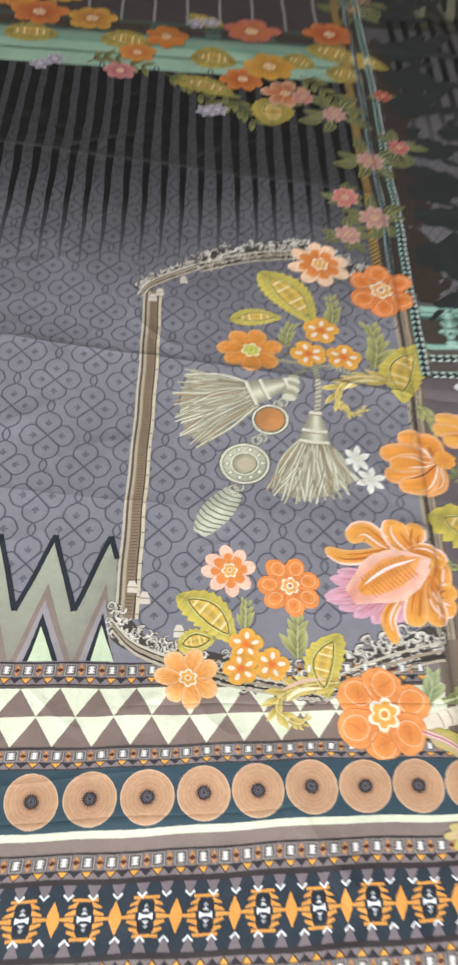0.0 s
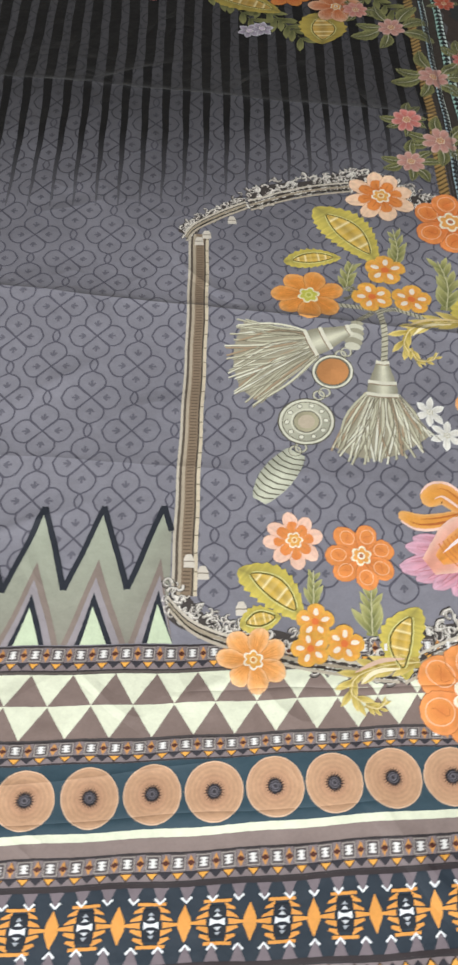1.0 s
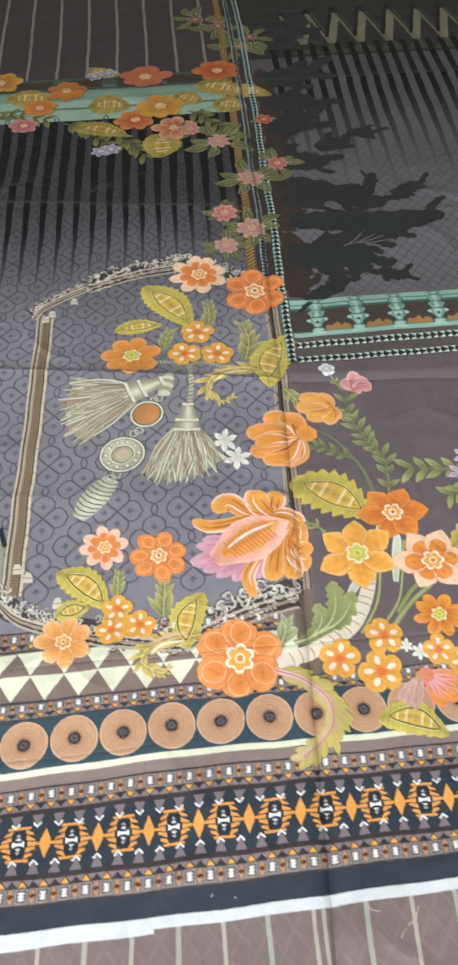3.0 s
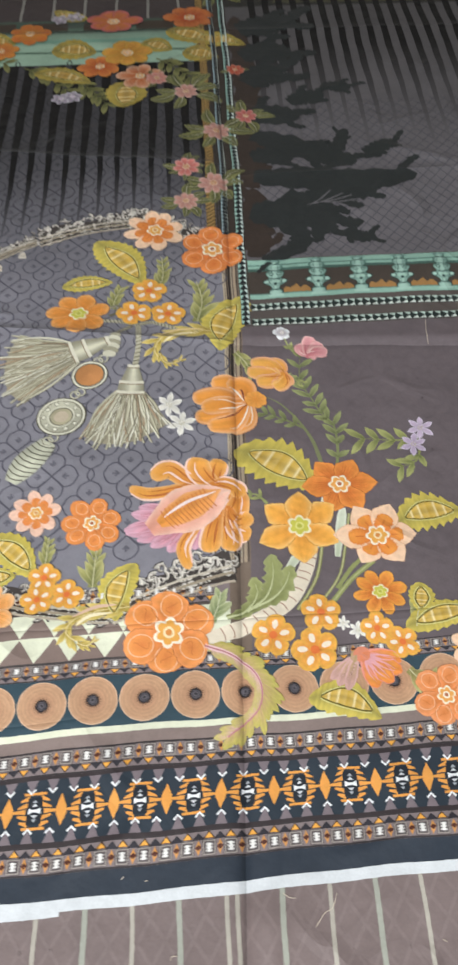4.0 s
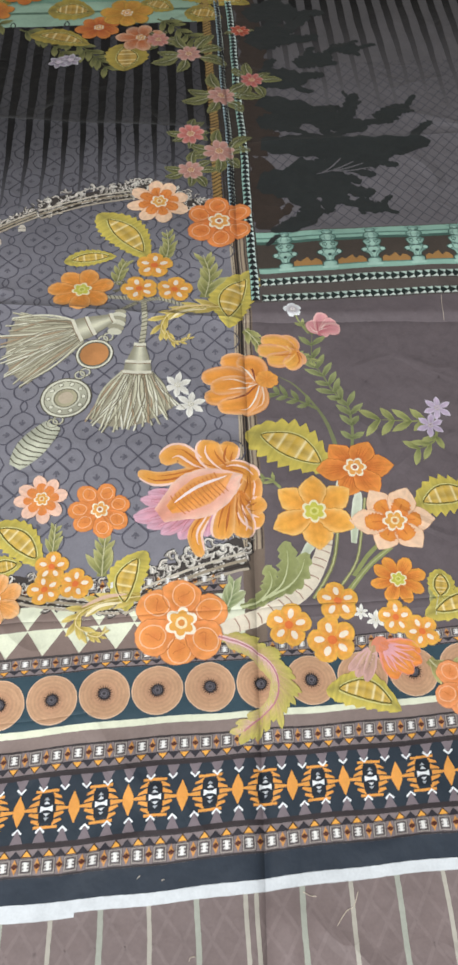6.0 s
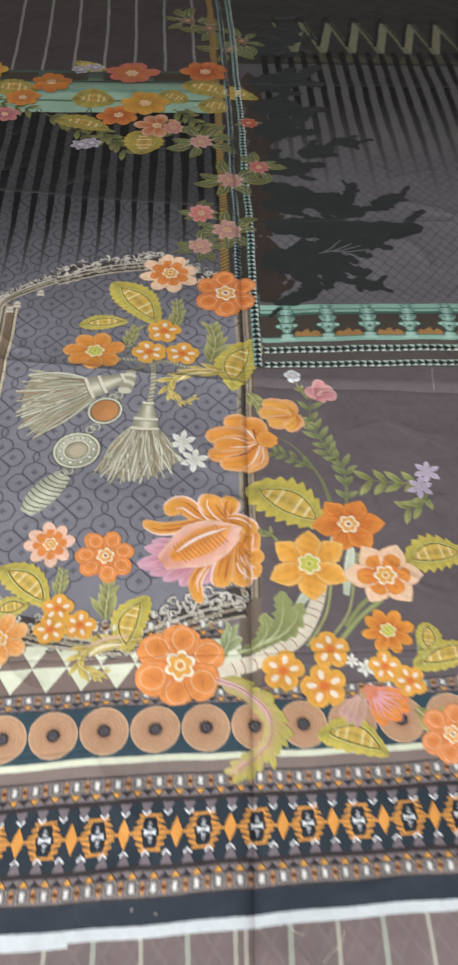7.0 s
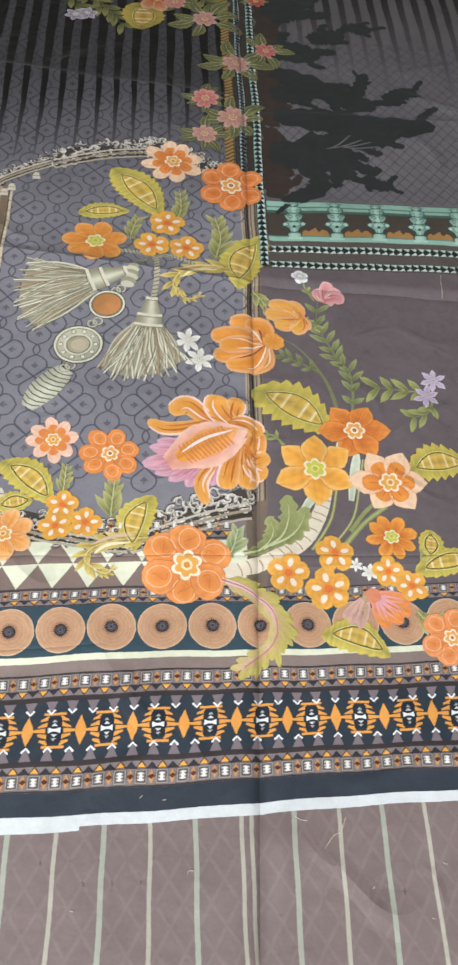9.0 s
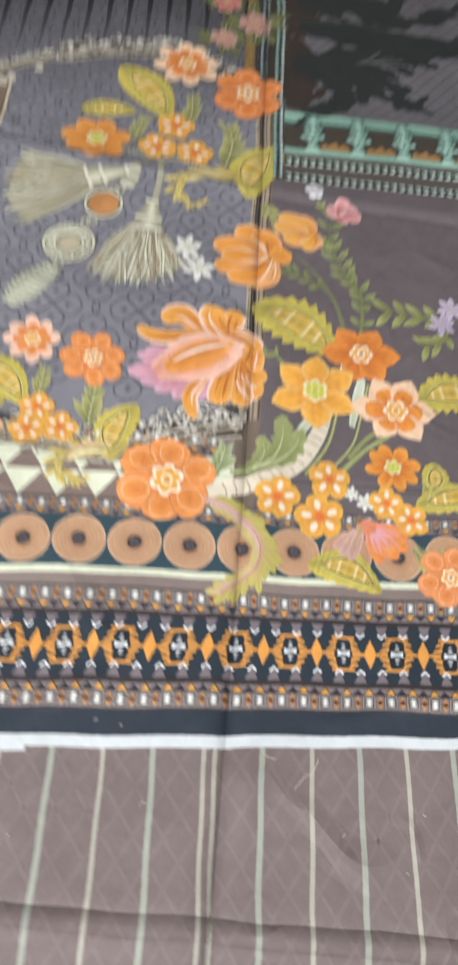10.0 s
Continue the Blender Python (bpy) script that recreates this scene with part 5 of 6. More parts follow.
# ---- cords, tassels and pendants ----


def tassel(top, tips, head, level, label):
    """Cord head and a skirt of strands that fans out to the tips (a curve)."""
    rnd = random.Random(int(1e4 * top[0]) + 11)
    ends = curve(tips, 10)
    mid = ends[len(ends) // 2]
    d = math.hypot(mid[0] - top[0], mid[1] - top[1])
    ex, ey = (mid[0] - top[0]) / d, (mid[1] - top[1]) / d
    nx, ny = -ey, ex
    at = lambda s, e: (top[0] + ex * s + nx * e, top[1] + ey * s + ny * e)
    if (ends[-1][0] - ends[0][0]) * nx + (ends[-1][1] - ends[0][1]) * ny < 0:
        ends = ends[::-1]
    body = Print()
    n = len(ends)
    root = [at(head * 1.05, 0.019 * (2 * i / (n - 1) - 1)) for i in range(n)]
    short = [(r[0] + (e[0] - r[0]) * 0.9, r[1] + (e[1] - r[1]) * 0.9) for r, e in zip(root, ends)]
    body.loft(root, short, 8, ink("a39b82"), level)
    owner = body.make("tassel", cloth, label)
    count = 38
    for i in range(count):
        f = (i + rnd.uniform(-0.3, 0.3)) / (count - 1)
        f = min(1, max(0, f))
        e = ends[int(f * (n - 1))]
        r = at(head * 0.95, 0.019 * (2 * f - 1))
        reach = rnd.uniform(0.88, 1.03)
        sway = rnd.uniform(-0.009, 0.009)
        pts = []
        for k in range(9):
            g = k / 8
            pts.append((r[0] + (e[0] - r[0]) * g * reach + nx * sway * math.sin(g * 4), r[1] + (e[1] - r[1]) * g * reach + ny * sway * math.sin(g * 4)))
        q = Print()
        c = rnd.choice((ink("d3d0b4"), ink("dedbc2"), ink("c2bea0"), ink("b5b095"), ink("e2e0cc"), ink("cfc9ad"), ink("c5c1a4"), ink("b09574")))
        q.ribbon(pts, lambda g: 0.0040 * (1.1 - 0.5 * g), c, level + 0.6 + 0.4 * (i % 3))
        q.ribbon([(a + nx * 0.0015, b + ny * 0.0015) for a, b in pts], 0.0008, ink("7d755f"), level + 2.0)
        q.make("strand", owner)
    q = Print()
    m = 10
    wid = lambda s: 0.007 + 0.011 * min(1, s / (head * 0.75))
    q.loft([at(head * k / m, wid(head * k / m)) for k in range(m + 1)], [at(head * k / m, -wid(head * k / m)) for k in range(m + 1)], 6,
           lambda s, t: shade(mix(ink("8f8a72"), ink("d6d3b8"), 1 - abs(2 * t - 0.9)), 1 + 0.12 * math.sin(40 * t)), level + 2.4)
    for s in (0.02, 0.62, 0.98):
        q.ribbon([at(head * s, -wid(head * s) - 0.001), at(head * s + 0.001, 0), at(head * s, wid(head * s) + 0.001)], 0.0048, ink("dcd8c2"), level + 3)
        q.ribbon([at(head * s + 0.003, -wid(head * s)), at(head * s + 0.004, 0), at(head * s + 0.003, wid(head * s))], 0.0012, ink("8a6f50"), level + 3.5)
    q.make("tassel_head", owner)


def cord(points, level, width=0.007):
    line = curve(points, 14)
    p = Print()
    p.ribbon(line, width, ink("b9b49a"), level)
    for i in range(1, len(line) - 1, 2):
        (x0, y0), (x1, y1) = line[i - 1], line[i + 1]
        d = math.hypot(x1 - x0, y1 - y0) or 1
        ex, ey = (x1 - x0) / d, (y1 - y0) / d
        x, y = line[i]
        p.ribbon([(x - ey * width / 2 - ex * 0.002, y + ex * width / 2 - ey * 0.002), (x + ey * width / 2 + ex * 0.002, y - ex * width / 2 + ey * 0.002)], 0.0016, ink("6f6a55"), level + 0.5)
    return p.make("cord", cloth, "twisted cream cord")


cord([(-0.172, 0.775), (-0.135, 0.77), (-0.11, 0.762), (-0.085, 0.765), (-0.05, 0.75), (-0.02, 0.742)], 5)
cord([(-0.118, 0.758), (-0.135, 0.745), (-0.152, 0.729)], 5.4)
cord([(-0.108, 0.762), (-0.107, 0.72), (-0.115, 0.676)], 5.6, 0.008)
cord([(-0.155, 0.80), (-0.135, 0.806), (-0.14, 0.79), (-0.15, 0.785)], 5.2, 0.005)
tassel((-0.150, 0.728), [(-0.288, 0.748), (-0.302, 0.715), (-0.305, 0.672), (-0.296, 0.640), (-0.272, 0.617)], 0.055, 6, "cream corded tassel swinging sideways")
tassel((-0.116, 0.680), [(-0.190, 0.556), (-0.165, 0.540), (-0.130, 0.536), (-0.100, 0.548), (-0.066, 0.572)], 0.048, 6, "cream corded tassel hanging straight")


def pendant(x, y, r, centre, level, studs, label):
    p = Print()
    p.disc(x, y, r, lambda q, a: shade(ink("c9c7ae"), 0.86 + 0.16 * math.cos(a - 2.2)), level, 4, 36)
    p.ring(x, y, r, 0.0016, ink("5f5a49"), level + 0.8, 40)
    p.ring(x, y, r * 0.93, 0.0026, ink("dedcc6"), level + 1, 40)
    p.ring(x, y, r * 0.85, 0.0009, ink("6f6a57"), level + 1.2, 40)
    p.disc(x, y, r * (0.46 if studs else 0.8), lambda q, a: shade(centre, 0.92 + 0.12 * math.cos(a + 0.7)), level + 1.4, 3, 30)
    p.ring(x, y, r * (0.46 if studs else 0.8), 0.0012, ink("6f6a57"), level + 2, 34)
    if studs:
        p.ring(x, y, r * 0.53, 0.0016, ink("e0dec8"), level + 2.2, 34)
        p.disc(x, y, r * 0.30, ink("c7b79c"), level + 2.2, 1, 24)
    owner = p.make("pendant", cloth, label)
    for k in range(10 if studs else 0):
        a = 2 * math.pi * k / 10
        q = Print()
        q.disc(x + r * 0.7 * math.cos(a), y + r * 0.7 * math.sin(a), r * 0.085, ink("e4e2cd"), level + 2.4, 1, 10)
        q.ring(x + r * 0.7 * math.cos(a), y + r * 0.7 * math.sin(a), r * 0.09, 0.0007, ink("6f6a57"), level + 2.8, 12)
        q.make("stud", owner)


pendant(-0.177, 0.668, 0.0245, ink("c9894f"), 6, False, "small pendant with an amber disc")
pendant(-0.213, 0.598, 0.0325, ink("b9b18f"), 6, True, "round cream pendant with studs")
for x, y in ((-0.163, 0.694), (-0.193, 0.637), (-0.226, 0.560)):
    p = Print()
    for dx, dy in ((-0.003, -0.002), (0.004, 0.002)):
        p.ring(x + dx, y + dy, 0.0062, 0.0022, ink("c4c1a8"), 6, 18)
        p.ring(x + dx, y + dy, 0.0076, 0.0007, ink("5f5a49"), 6.4, 18)
    p.make("link", cloth, "cream chain link")
p = Print()
for k in range(6):
    s = k / 5
    p.disc(-0.140 - 0.010 * s, 0.738 - 0.034 * s, 0.008 + 0.004 * math.sin(2.6 * s), ink("cfccb4") if k % 2 else ink("a49f86"), 6 + 0.25 * k, 1, 18, 0.55, -0.3)
p.make("bead", cloth, "ribbed cream bead on the chain")
cone = Print()
axis = (-0.046, -0.062)
d = math.hypot(*axis)
ex, ey = axis[0] / d, axis[1] / d
at = lambda s, e: (-0.228 + ex * s - ey * e, 0.556 + ey * s + ex * e)
w = lambda s: 0.019 * math.sin(math.pi * min(1, 0.14 + 0.78 * s / d)) ** 0.6
cone.loft([at(d * k / 14, w(d * k / 14)) for k in range(15)], [at(d * k / 14, -w(d * k / 14)) for k in range(15)], 6, lambda s, t: shade(ink("cfd0b8"), 1.05 - 0.3 * abs(2 * t - 0.8)), 6)
cone_part = cone.make("cone_drop", cloth, "cream ribbed cone-shaped drop")
for k in range(1, 10):
    q = Print()
    s = d * k / 10
    q.ribbon([at(s - 0.003, w(s)), at(s + 0.002, w(s) * 0.3), at(s + 0.003, -w(s) * 0.4), at(s, -w(s))], 0.0019, ink("6d6b58"), 6.8)
    q.make("rib", cone_part)

# ---- the printed picture frame ----
METAL = (ink("b5aea2"), ink("999187"), ink("7d756d"), ink("cbc5ba"), ink("4a433f"))
left_side = Print(lie)
for u0, u1, c, lv in ((-0.3825, -0.3795, ink("c6bba6"), 3), (-0.3795, -0.3765, ink("5d5146"), 3), (-0.3765, -0.3730, ink("b3a48c"), 3), (-0.3730, -0.3620, ink("8d7860"), 3),
                      (-0.3620, -0.3600, ink("4f443a"), 3), (-0.3600, -0.3560, ink("d2c3a6"), 3)):
    left_side.rect(u0, u1, 0.385, 0.905, c, lv, 0.01)
frame_part = left_side.make("picture_frame", cloth, "printed grey-gold baroque picture frame")
q = Print(lie)
v = 0.39
while v < 0.90:
    q.rect(-0.3715, -0.3635, v, v + 0.0016, ink("6a5846"), 3.7, 0.02)
    v += 0.0042
v = 0.39
while v < 0.90:
    q.rect(-0.3599, -0.3561, v, v + 0.0012, ink("6f6350"), 3.7, 0.02)
    v += 0.021
tagged(q.make("fluting", frame_part), kind="stuff")


def scroll(x, y, r, turn, way, level, rnd, owner):
    """One curl of carved ornament."""
    q = Print()
    pts = []
    for k in range(15):
        f = k / 14
        a = turn + way * f * 3.4
        pts.append((x + r * (1 - 0.78 * f) * math.cos(a), y + r * (1 - 0.78 * f) * math.sin(a)))
    wide = r * 0.6
    q.ribbon(pts, lambda f: wide * 1.5 * (1.05 - 0.7 * f), ink("332e2d"), level)
    q.ribbon(pts, lambda f: wide * (1.0 - 0.7 * f), rnd.choice(METAL[:4]), level + 0.5)
    q.ribbon([(a + wide * 0.12, b + wide * 0.2) for a, b in pts], lambda f: wide * 0.24 * (1.0 - 0.7 * f), ink("ebe5da"), level + 0.9)
    q.make("scroll", owner)


def carved(points, depth, owner, seed, moulding=True):
    rnd = random.Random(seed)
    line = curve(points, 10)
    p = Print()
    p.ribbon(line, lambda f: depth * (0.8 + 0.25 * math.sin(8 * f)), ink("4a4340"), 2.4)
    p.make("frame_rail", owner)
    if moulding:
        for off, w, c in ((-0.30, 0.0030, ink("bdb09a")), (-0.18, 0.0020, ink("3f372f")), (-0.05, 0.0036, ink("a69880")), (0.06, 0.0015, ink("4c433b")), (0.16, 0.003, ink("cbc1ae"))):
            q = Print()
            q.ribbon([(x - 0.2 * off * depth, y + off * depth - 0.2 * depth) for x, y in line], w, c, 5.0)
            q.make("moulding", owner)
    for i in range(0, len(line), 1):
        x, y = line[i]
        for k in range(4):
            scroll(x + rnd.uniform(-0.5, 0.5) * depth * 0.5, y + rnd.uniform(-0.45, 0.62) * depth, depth * rnd.uniform(0.09, 0.22), rnd.uniform(0, 6.3), rnd.choice((-1, 1)), 3.2 + 0.12 * (i % 6), rnd, owner)


carved([(-0.350, 0.905), (-0.338, 0.925), (-0.305, 0.948), (-0.266, 0.970)], 0.026, frame_part, 1)
carved([(-0.262, 0.972), (-0.215, 0.990), (-0.165, 1.002), (-0.120, 1.008)], 0.038, frame_part, 2)
carved([(-0.120, 1.012), (-0.09, 1.008), (-0.06, 0.992), (-0.03, 0.972), (0.0, 0.955)], 0.036, frame_part, 3, False)
carved([(-0.374, 0.385), (-0.352, 0.362), (-0.318, 0.345), (-0.284, 0.336)], 0.030, frame_part, 4)
carved([(-0.284, 0.336), (-0.24, 0.322), (-0.19, 0.312), (-0.15, 0.305)], 0.034, frame_part, 5)
carved([(-0.145, 0.308), (-0.10, 0.328), (-0.05, 0.345), (0.0, 0.356)], 0.042, frame_part, 6)
for x, y in ((-0.332, 0.893), (-0.322, 0.905), (-0.287, 0.934), (-0.352, 0.425), (-0.338, 0.412), (-0.300, 0.372)):
    q = Print()
    q.loft([(x - 0.006, y - 0.009), (x - 0.0055, y), (x - 0.003, y + 0.006)], [(x + 0.006, y - 0.009), (x + 0.0055, y), (x + 0.003, y + 0.006)], 2, ink("d5cbbb"), 4.5)
    q.ribbon([(x - 0.006, y - 0.002), (x + 0.006, y - 0.002)], 0.0014, ink("8f8372"), 5)
    q.make("drop", frame_part, "small pale drop")

# ---- dark leaf shadows printed on the dim field ----


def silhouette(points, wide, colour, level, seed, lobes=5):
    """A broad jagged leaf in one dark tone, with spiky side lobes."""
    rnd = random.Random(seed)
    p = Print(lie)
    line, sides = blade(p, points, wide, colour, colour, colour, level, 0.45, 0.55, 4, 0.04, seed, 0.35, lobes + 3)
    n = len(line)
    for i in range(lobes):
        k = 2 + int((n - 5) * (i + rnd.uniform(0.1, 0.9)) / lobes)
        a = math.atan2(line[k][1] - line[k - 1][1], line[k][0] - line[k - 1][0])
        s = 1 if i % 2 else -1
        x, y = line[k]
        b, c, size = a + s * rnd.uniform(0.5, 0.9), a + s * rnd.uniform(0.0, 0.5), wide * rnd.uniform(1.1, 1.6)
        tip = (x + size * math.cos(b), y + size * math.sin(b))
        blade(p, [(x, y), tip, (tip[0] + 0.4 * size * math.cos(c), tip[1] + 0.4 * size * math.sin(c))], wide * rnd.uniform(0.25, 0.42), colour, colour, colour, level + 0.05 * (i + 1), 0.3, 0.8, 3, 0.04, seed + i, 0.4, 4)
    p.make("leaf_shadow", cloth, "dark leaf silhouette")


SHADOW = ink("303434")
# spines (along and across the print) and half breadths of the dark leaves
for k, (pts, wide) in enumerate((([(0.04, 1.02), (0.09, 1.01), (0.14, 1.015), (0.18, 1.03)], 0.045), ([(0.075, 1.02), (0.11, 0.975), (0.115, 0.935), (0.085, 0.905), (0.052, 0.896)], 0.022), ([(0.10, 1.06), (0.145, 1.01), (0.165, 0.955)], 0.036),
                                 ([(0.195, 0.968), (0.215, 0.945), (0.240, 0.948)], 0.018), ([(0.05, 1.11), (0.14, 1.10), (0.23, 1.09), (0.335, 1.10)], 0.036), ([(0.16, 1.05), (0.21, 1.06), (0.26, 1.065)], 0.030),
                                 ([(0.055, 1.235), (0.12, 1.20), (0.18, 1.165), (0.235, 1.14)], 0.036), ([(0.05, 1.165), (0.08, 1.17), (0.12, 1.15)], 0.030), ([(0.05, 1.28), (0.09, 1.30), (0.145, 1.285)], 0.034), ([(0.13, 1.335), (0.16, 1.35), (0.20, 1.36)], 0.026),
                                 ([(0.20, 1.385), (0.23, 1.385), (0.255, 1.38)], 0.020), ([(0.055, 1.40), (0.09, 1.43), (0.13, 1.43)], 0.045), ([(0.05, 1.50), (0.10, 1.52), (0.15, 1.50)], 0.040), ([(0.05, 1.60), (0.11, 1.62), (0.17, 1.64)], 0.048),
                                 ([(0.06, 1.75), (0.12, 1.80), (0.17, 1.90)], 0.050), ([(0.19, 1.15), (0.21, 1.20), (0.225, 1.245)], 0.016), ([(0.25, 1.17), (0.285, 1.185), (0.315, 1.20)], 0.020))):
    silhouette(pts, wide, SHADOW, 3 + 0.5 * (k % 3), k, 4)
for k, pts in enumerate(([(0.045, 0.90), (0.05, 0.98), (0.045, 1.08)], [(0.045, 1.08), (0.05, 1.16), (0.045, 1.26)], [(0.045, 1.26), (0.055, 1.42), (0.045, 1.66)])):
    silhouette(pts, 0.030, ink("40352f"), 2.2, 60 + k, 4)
for k, (a, b) in enumerate((((0.135, 1.03), (0.20, 1.055)), ((0.15, 1.035), (0.215, 1.05)), ((0.16, 1.035), (0.225, 1.04)), ((0.14, 1.03), (0.18, 1.065)))):
    q = Print(lie)
    q.ribbon(curve([a, ((a[0] + b[0]) / 2, (a[1] + b[1]) / 2 - 0.004), b], 8), lambda f: 0.001 + 0.006 * f * (1.1 - f), ink("6d6a6e"), 5.2)
    q.make("leaf_vein", cloth, "pale vein in a dark leaf")

# ---- small posies by the rope and the garland on the upper rail ----
MUTED, MOSS = ink("cf9486"), ink("7d7f45")
# dimmer light at the far end is put into these inks
Print.ink_factor = 0.85


def posy(x, y, r, colour, level, spread=0.05, count=7):
    rnd = random.Random(int(1e4 * (x + y)))
    for i in range(count):
        a = 2 * math.pi * i / count + rnd.uniform(-0.4, 0.4)
        d = spread * rnd.uniform(0.75, 1.1)
        leaf((x + 0.3 * d * math.cos(a), y + 0.3 * d * math.sin(a)), (x + d * math.cos(a), y + d * math.sin(a)), d * 0.34, level + 0.2 * (i % 3), False, 0.1, 5, ink("53562e"), ink("8b8b50"), label="small mossy leaf")
    flower(x, y, r * 0.86, 8, shade(colour, 0.85), colour, mix(colour, PALE, 0.45), (ink("e8cdb0"), ink("c98a5c"), ink("e0c8a0"), ink("a8683c")), level + 1, 0.2, label="small dusty pink flower", veins=False)


for x, y, r, c, s in ((0.040, 1.247, 0.029, MUTED, 0.07), (0.098, 1.292, 0.024, ink("cc6a62"), 0.05), (-0.019, 1.136, 0.027, ink("d57a70"), 0.04), (0.024, 1.092, 0.030, MUTED, 0.065),
                      (-0.023, 1.050, 0.026, MUTED, 0.05), (-0.008, 1.380, 0.028, MUTED, 0.07), (-0.062, 1.428, 0.026, ink("d58a7c"), 0.04), (0.09, 1.45, 0.022, ink("c8512e"), 0.0)):
    posy(x, y, r, c, 7, max(0.03, s), 7 if s else 2)
# garland colours scaled down once more to stand for the weak light there
for x, y, r, c, o, rim, turn, sq in ((-0.146, 1.645, 0.066, CORAL, ink("dc7a4a"), ink("d8708a"), 0.1, 0.75), (0.012, 1.655, 0.062, ink("d9602c"), CORAL, ink("e2834a"), 0.4, 0.8), (-0.118, 1.522, 0.062, ink("dc9a34"), AMBER, YELLOW, 0.2, 0.8),
                                     (-0.173, 1.475, 0.05, ink("d96a2c"), CORAL, ORANGE, 0.5, 0.85), (-0.095, 1.437, 0.05, ink("dd7a40"), ink("e39a70"), PEACH, 0.3, 0.9), (-0.369, 1.541, 0.042, CORAL, ORANGE, ORANGE, 0.2, 0.8),
                                     (-0.400, 1.478, 0.036, ink("cc6f78"), ROSE, PINK, 0.3, 0.8), (-0.314, 1.602, 0.05, ORANGE, ink("e2792e"), ORANGE, 1.0, 0.85), (-0.46, 1.65, 0.06, ink("d98a34"), AMBER, YELLOW, 0.1, 0.8),
                                     (-0.56, 1.66, 0.065, ink("da6a34"), CORAL, ORANGE, 0.2, 0.8), (-0.52, 1.74, 0.05, ORANGE, AMBER, YELLOW, 0.4, 0.8), (-0.62, 1.72, 0.06, CORAL, ORANGE, AMBER, 0.4, 0.8)):
    flower(x, y, r * 0.92, 7, shade(c, 0.82), shade(o, 0.85), shade(rim, 0.85), CREAMY, 6.5 + 0.4 * (int(100 * abs(x)) % 4), turn, squash=sq, hub=0.22, label="orange flower of the garland")
for x, y in ((-0.243, 1.366), (-0.222, 1.372), (-0.545, 1.48), (-0.52, 1.50), (-0.255, 1.66), (-0.225, 1.67)):
    flower(x, y, 0.020, 6, ink("8d8092"), ink("b5a7b9"), WHITE, (PALE, LILAC, LILAC, PALE), 6, 0.2, point=1.0, wide=0.006, label="small lilac flower", veins=False)
for a, b, w in (((-0.13, 1.42), (-0.128, 1.335), 0.075), ((-0.27, 1.54), (-0.18, 1.53), 0.07), ((-0.30, 1.46), (-0.19, 1.42), 0.05), ((-0.44, 1.58), (-0.34, 1.57), 0.06), ((-0.04, 1.60), (0.05, 1.56), 0.06),
                ((-0.01, 1.52), (0.06, 1.50), 0.06), ((0.0, 1.57), (0.12, 1.545), 0.05), ((-0.2, 1.66), (-0.27, 1.70), 0.04), ((-0.62, 1.58), (-0.52, 1.58), 0.06), ((-0.09, 1.56), (-0.03, 1.53), 0.05)):
    leaf(a, b, w, 5.4, True, 0.08, 7, ink("7f7434"), ink("b59e40"), ink("c79c38"))
for pts in ([(-0.29, 1.47), (-0.24, 1.44), (-0.18, 1.38)], [(-0.25, 1.45), (-0.2, 1.41), (-0.16, 1.35)], [(-0.32, 1.48), (-0.28, 1.45), (-0.24, 1.40)], [(-0.06, 1.50), (-0.03, 1.47), (0.0, 1.43)], [(-0.46, 1.5), (-0.42, 1.52), (-0.36, 1.5)]):
    sprig(pts, 0.035, 4.5, dark=ink("5c5f34"), light=ink("8b8a4c"), step=4)
for x, y in ((0.03, 1.86), (-0.02, 1.90), (0.10, 1.80), (0.07, 1.76)):
    posy(x, y, 0.022, ink("8f6a48"), 4.6, 0.07, 6)

# ---- the striped cloth under the hem ----
Print.ink_factor = 1.0
striped = thing("striped_cloth", "taupe cotton cloth with pale stripes, folded under the printed hem", "cloth")
TAUPE_CLOTH = ink("7c6c6a")
p = Print()
p.rect(-0.95, 0.95, -0.75, 0.03, TAUPE_CLOTH, -7, 0.006)
p.make("striped_ground", striped)
p = Print()
for i in range(-80, 80):
    for s in (-1, 1):
        line = [(0.027 * i + s * 0.66 * (y + 0.3), y) for y in np.arange(-0.745, 0.02, 0.02)]
        line = [q for q in line if -0.94 < q[0] < 0.94]
        if len(line) > 2:
            p.ribbon(line, 0.0034, ink("827270"), -6.4)
tagged(p.make("diamond_net", striped, "faint lighter diamond net"), kind="stuff")
for i in range(-19, 20):
    x = (-0.0265 if i >= 0 else -0.0335) + 0.0457 * i
    if i == 0:
        pair = (x - 0.0065, x + 0.0035)
    else:
        pair = (x,)
    for k, q in enumerate(pair):
        p = Print()
        c = ink("a3a699") if i % 2 else ink("b0aa9d")
        p.ribbon([(q + 0.004 * (y / 0.12), y) for y in np.arange(-0.745, 0.02, 0.012)], 0.0052 if i % 2 else 0.0042, c, -5.8)
        p.make("pale_stripe", striped)

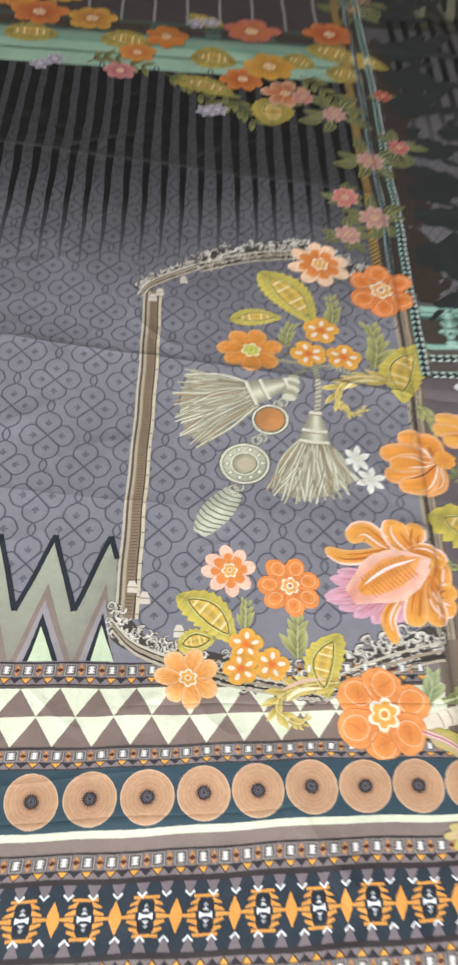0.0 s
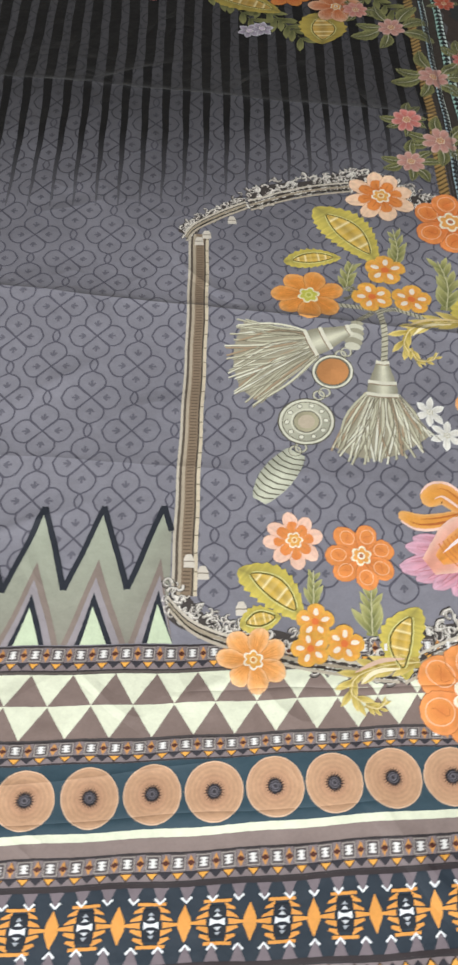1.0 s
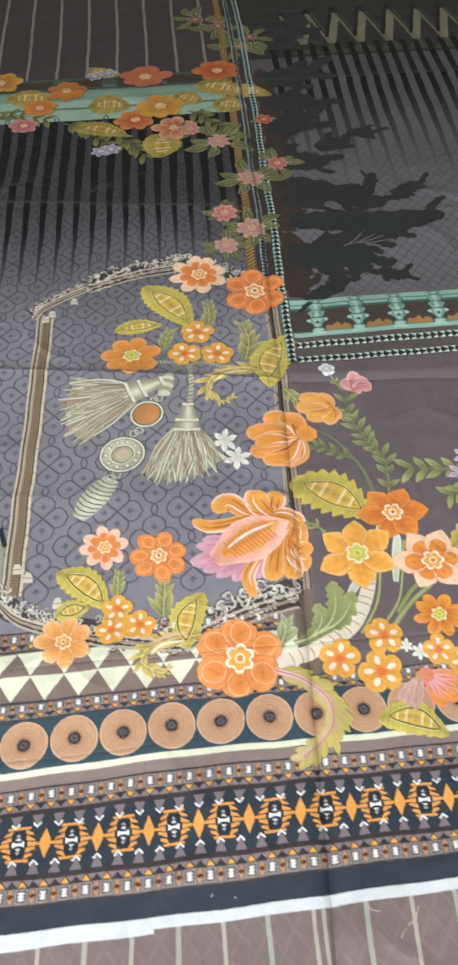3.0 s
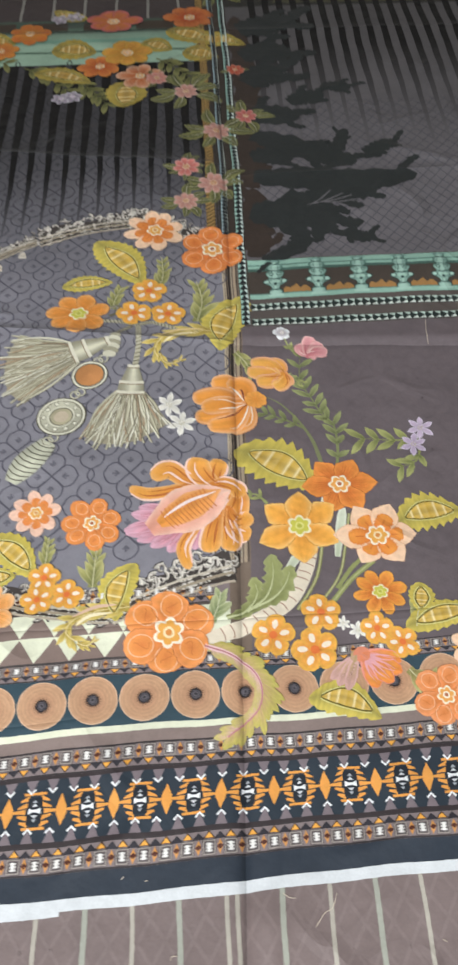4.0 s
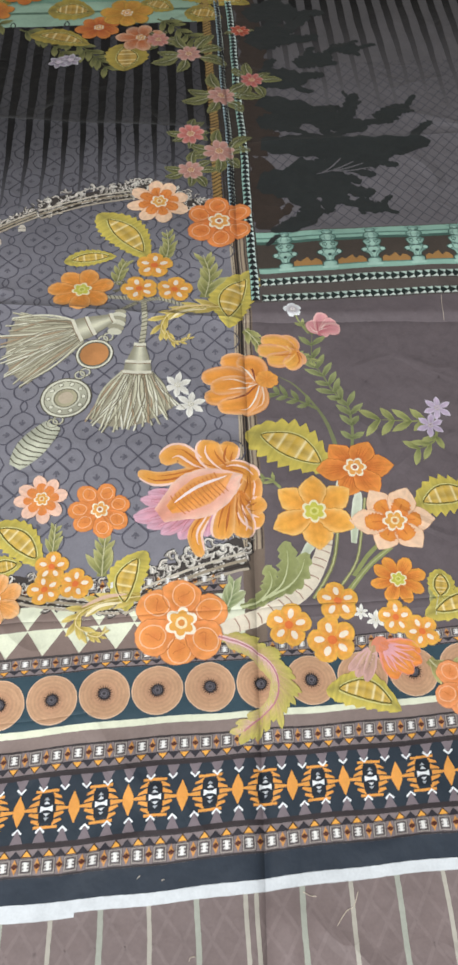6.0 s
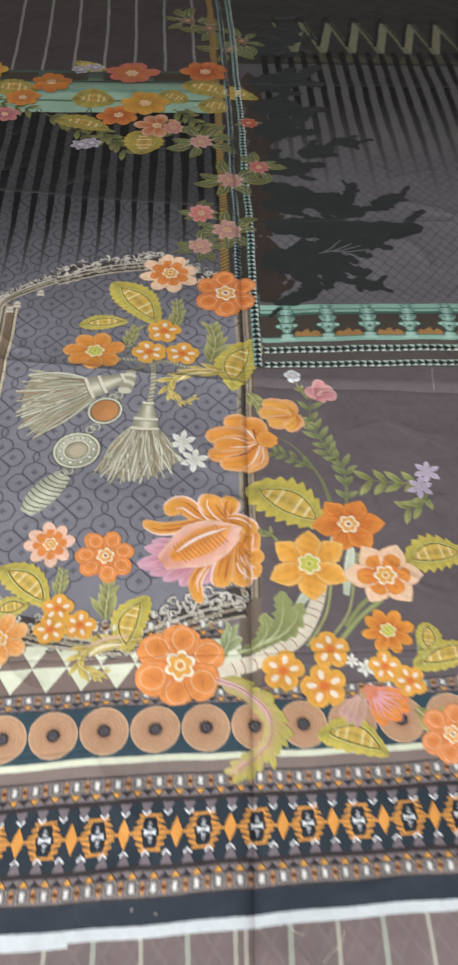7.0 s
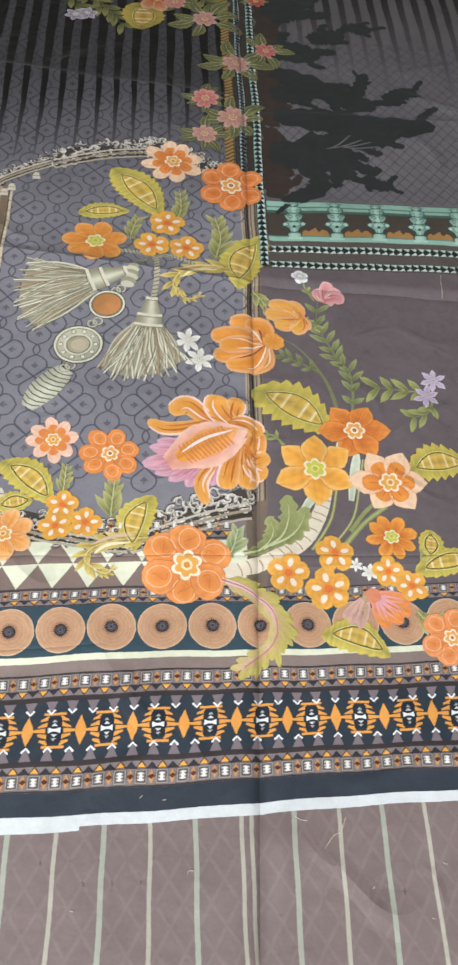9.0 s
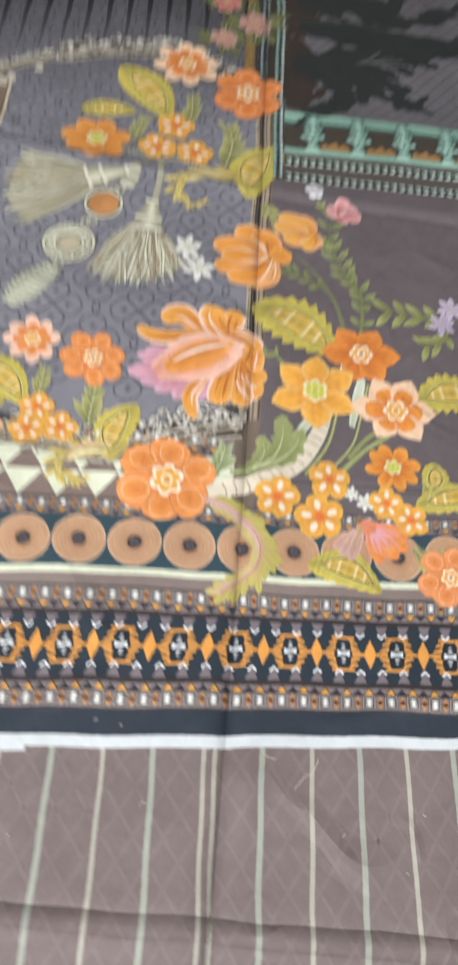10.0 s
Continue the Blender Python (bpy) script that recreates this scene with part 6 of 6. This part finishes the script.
# flowers that begin at the lower edge of the striped cloth
for x, y, r in ((0.266, -0.188, 0.012), (0.315, -0.200, 0.010), (0.298, -0.208, 0.010), (0.330, -0.206, 0.010)):
    q = Print()
    rnd = random.Random(int(1e3 * x))
    for k in range(6):
        petal(q, x, y, k * 1.047, 0, r, r * 0.5, ink("d8742a") if x < 0.28 else AMBER, ORANGE if x < 0.28 else YELLOW, AMBER, -5 + 0.3 * (k % 2), rnd)
    q.make("flower", striped, "orange flower printed on the striped cloth")

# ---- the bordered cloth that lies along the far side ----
Print.ink_factor = 0.5
border = thing("bordered_cloth", "dark cotton cloth with an orange woven-look border and white selvages", "cloth")
along = lambda a, b: (0.625 + 0.0785 * a + 0.03 * max(0, a - 1.5) ** 2 + b, a)
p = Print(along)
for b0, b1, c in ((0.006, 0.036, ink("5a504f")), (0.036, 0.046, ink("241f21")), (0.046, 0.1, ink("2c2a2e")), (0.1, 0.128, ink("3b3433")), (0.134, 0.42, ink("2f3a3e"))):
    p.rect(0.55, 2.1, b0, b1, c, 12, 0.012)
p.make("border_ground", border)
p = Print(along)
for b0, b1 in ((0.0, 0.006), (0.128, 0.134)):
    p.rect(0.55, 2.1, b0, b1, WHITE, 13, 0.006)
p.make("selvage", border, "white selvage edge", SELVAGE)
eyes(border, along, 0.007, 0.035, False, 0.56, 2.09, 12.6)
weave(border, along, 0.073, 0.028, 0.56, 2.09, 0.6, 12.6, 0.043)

# ---- the yellow-green cloth beyond ----
Print.ink_factor = 1.0
green = thing("green_cloth", "yellow-green mottled cotton cloth spread beyond the printed one", "cloth")
rnd = random.Random(12)
p = Print()
spots = [(rnd.uniform(-1.2, 1.3), rnd.uniform(2.08, 3.0), rnd.uniform(0.015, 0.04)) for _ in range(260)]


def moss(x, y):
    k = 0.5 + 0.25 * math.sin(31 * x + 7 * math.sin(9 * y)) + 0.25 * math.sin(43 * y + 5 * math.sin(13 * x))
    return mix(ink("8f8738"), ink("b3a648"), k)


p.rect(-1.3, 1.4, 2.06, 3.1, moss, -4, 0.02)
p.make("green_ground", green)
p = Print()
for x, y, r in spots:
    p.disc(x, y, lambda a: r * (1 + 0.3 * math.sin(3 * a + x * 50)), ink("a1953c"), -3.4, 1, 12)
tagged(p.make("mottling", green, "darker mottled spots"), kind="stuff")
p = Print(lie)
p.rect(LEFT, 0.78, 2.083, 2.092, WHITE, 1, 0.006)
p.make("selvage", cloth, "white unprinted selvage edge", SELVAGE)

# ---- loose threads lying on the cloths ----
for points in ([(0.048, -0.033), (0.058, -0.022), (0.066, -0.018), (0.072, -0.006)], [(0.02, -0.002), (0.026, -0.006), (0.032, -0.007)], [(0.312, 0.700), (0.313, 0.722), (0.318, 0.745)],
               [(0.318, 0.008), (0.316, 0.018), (0.317, 0.028)], [(0.165, -0.052), (0.169, -0.054)], [(-0.135, 0.021), (-0.132, 0.0235)], [(-0.112, 0.018), (-0.109, 0.0185)], [(0.145, -0.10), (0.148, -0.101)],
               [(0.09, -0.072), (0.093, -0.070)], [(-0.09, -0.05), (-0.088, -0.047), (-0.084, -0.047)], [(0.21, -0.03), (0.213, -0.028)], [(-0.2, -0.075), (-0.197, -0.076)]):
    line = curve(points, 6)
    z = lift(np.array([q[0] for q in line]), np.array([q[1] for q in line])) + 0.001 - (0.0022 if points[0][1] < 0.005 else 0)
    wire = bpy.data.curves.new("loose_thread", "CURVE")
    wire.dimensions, wire.bevel_depth, wire.bevel_resolution = "3D", 0.00035, 1
    s = wire.splines.new("POLY")
    s.points.add(len(line) - 1)
    for pt, (x, y), h in zip(s.points, line, z):
        pt.co = (x, y, float(h), 1)
    wire.materials.append(THREAD)
    tagged(new("loose_thread", wire), "short loose cream cotton thread lying on the cloth", "thread", "loose threads")
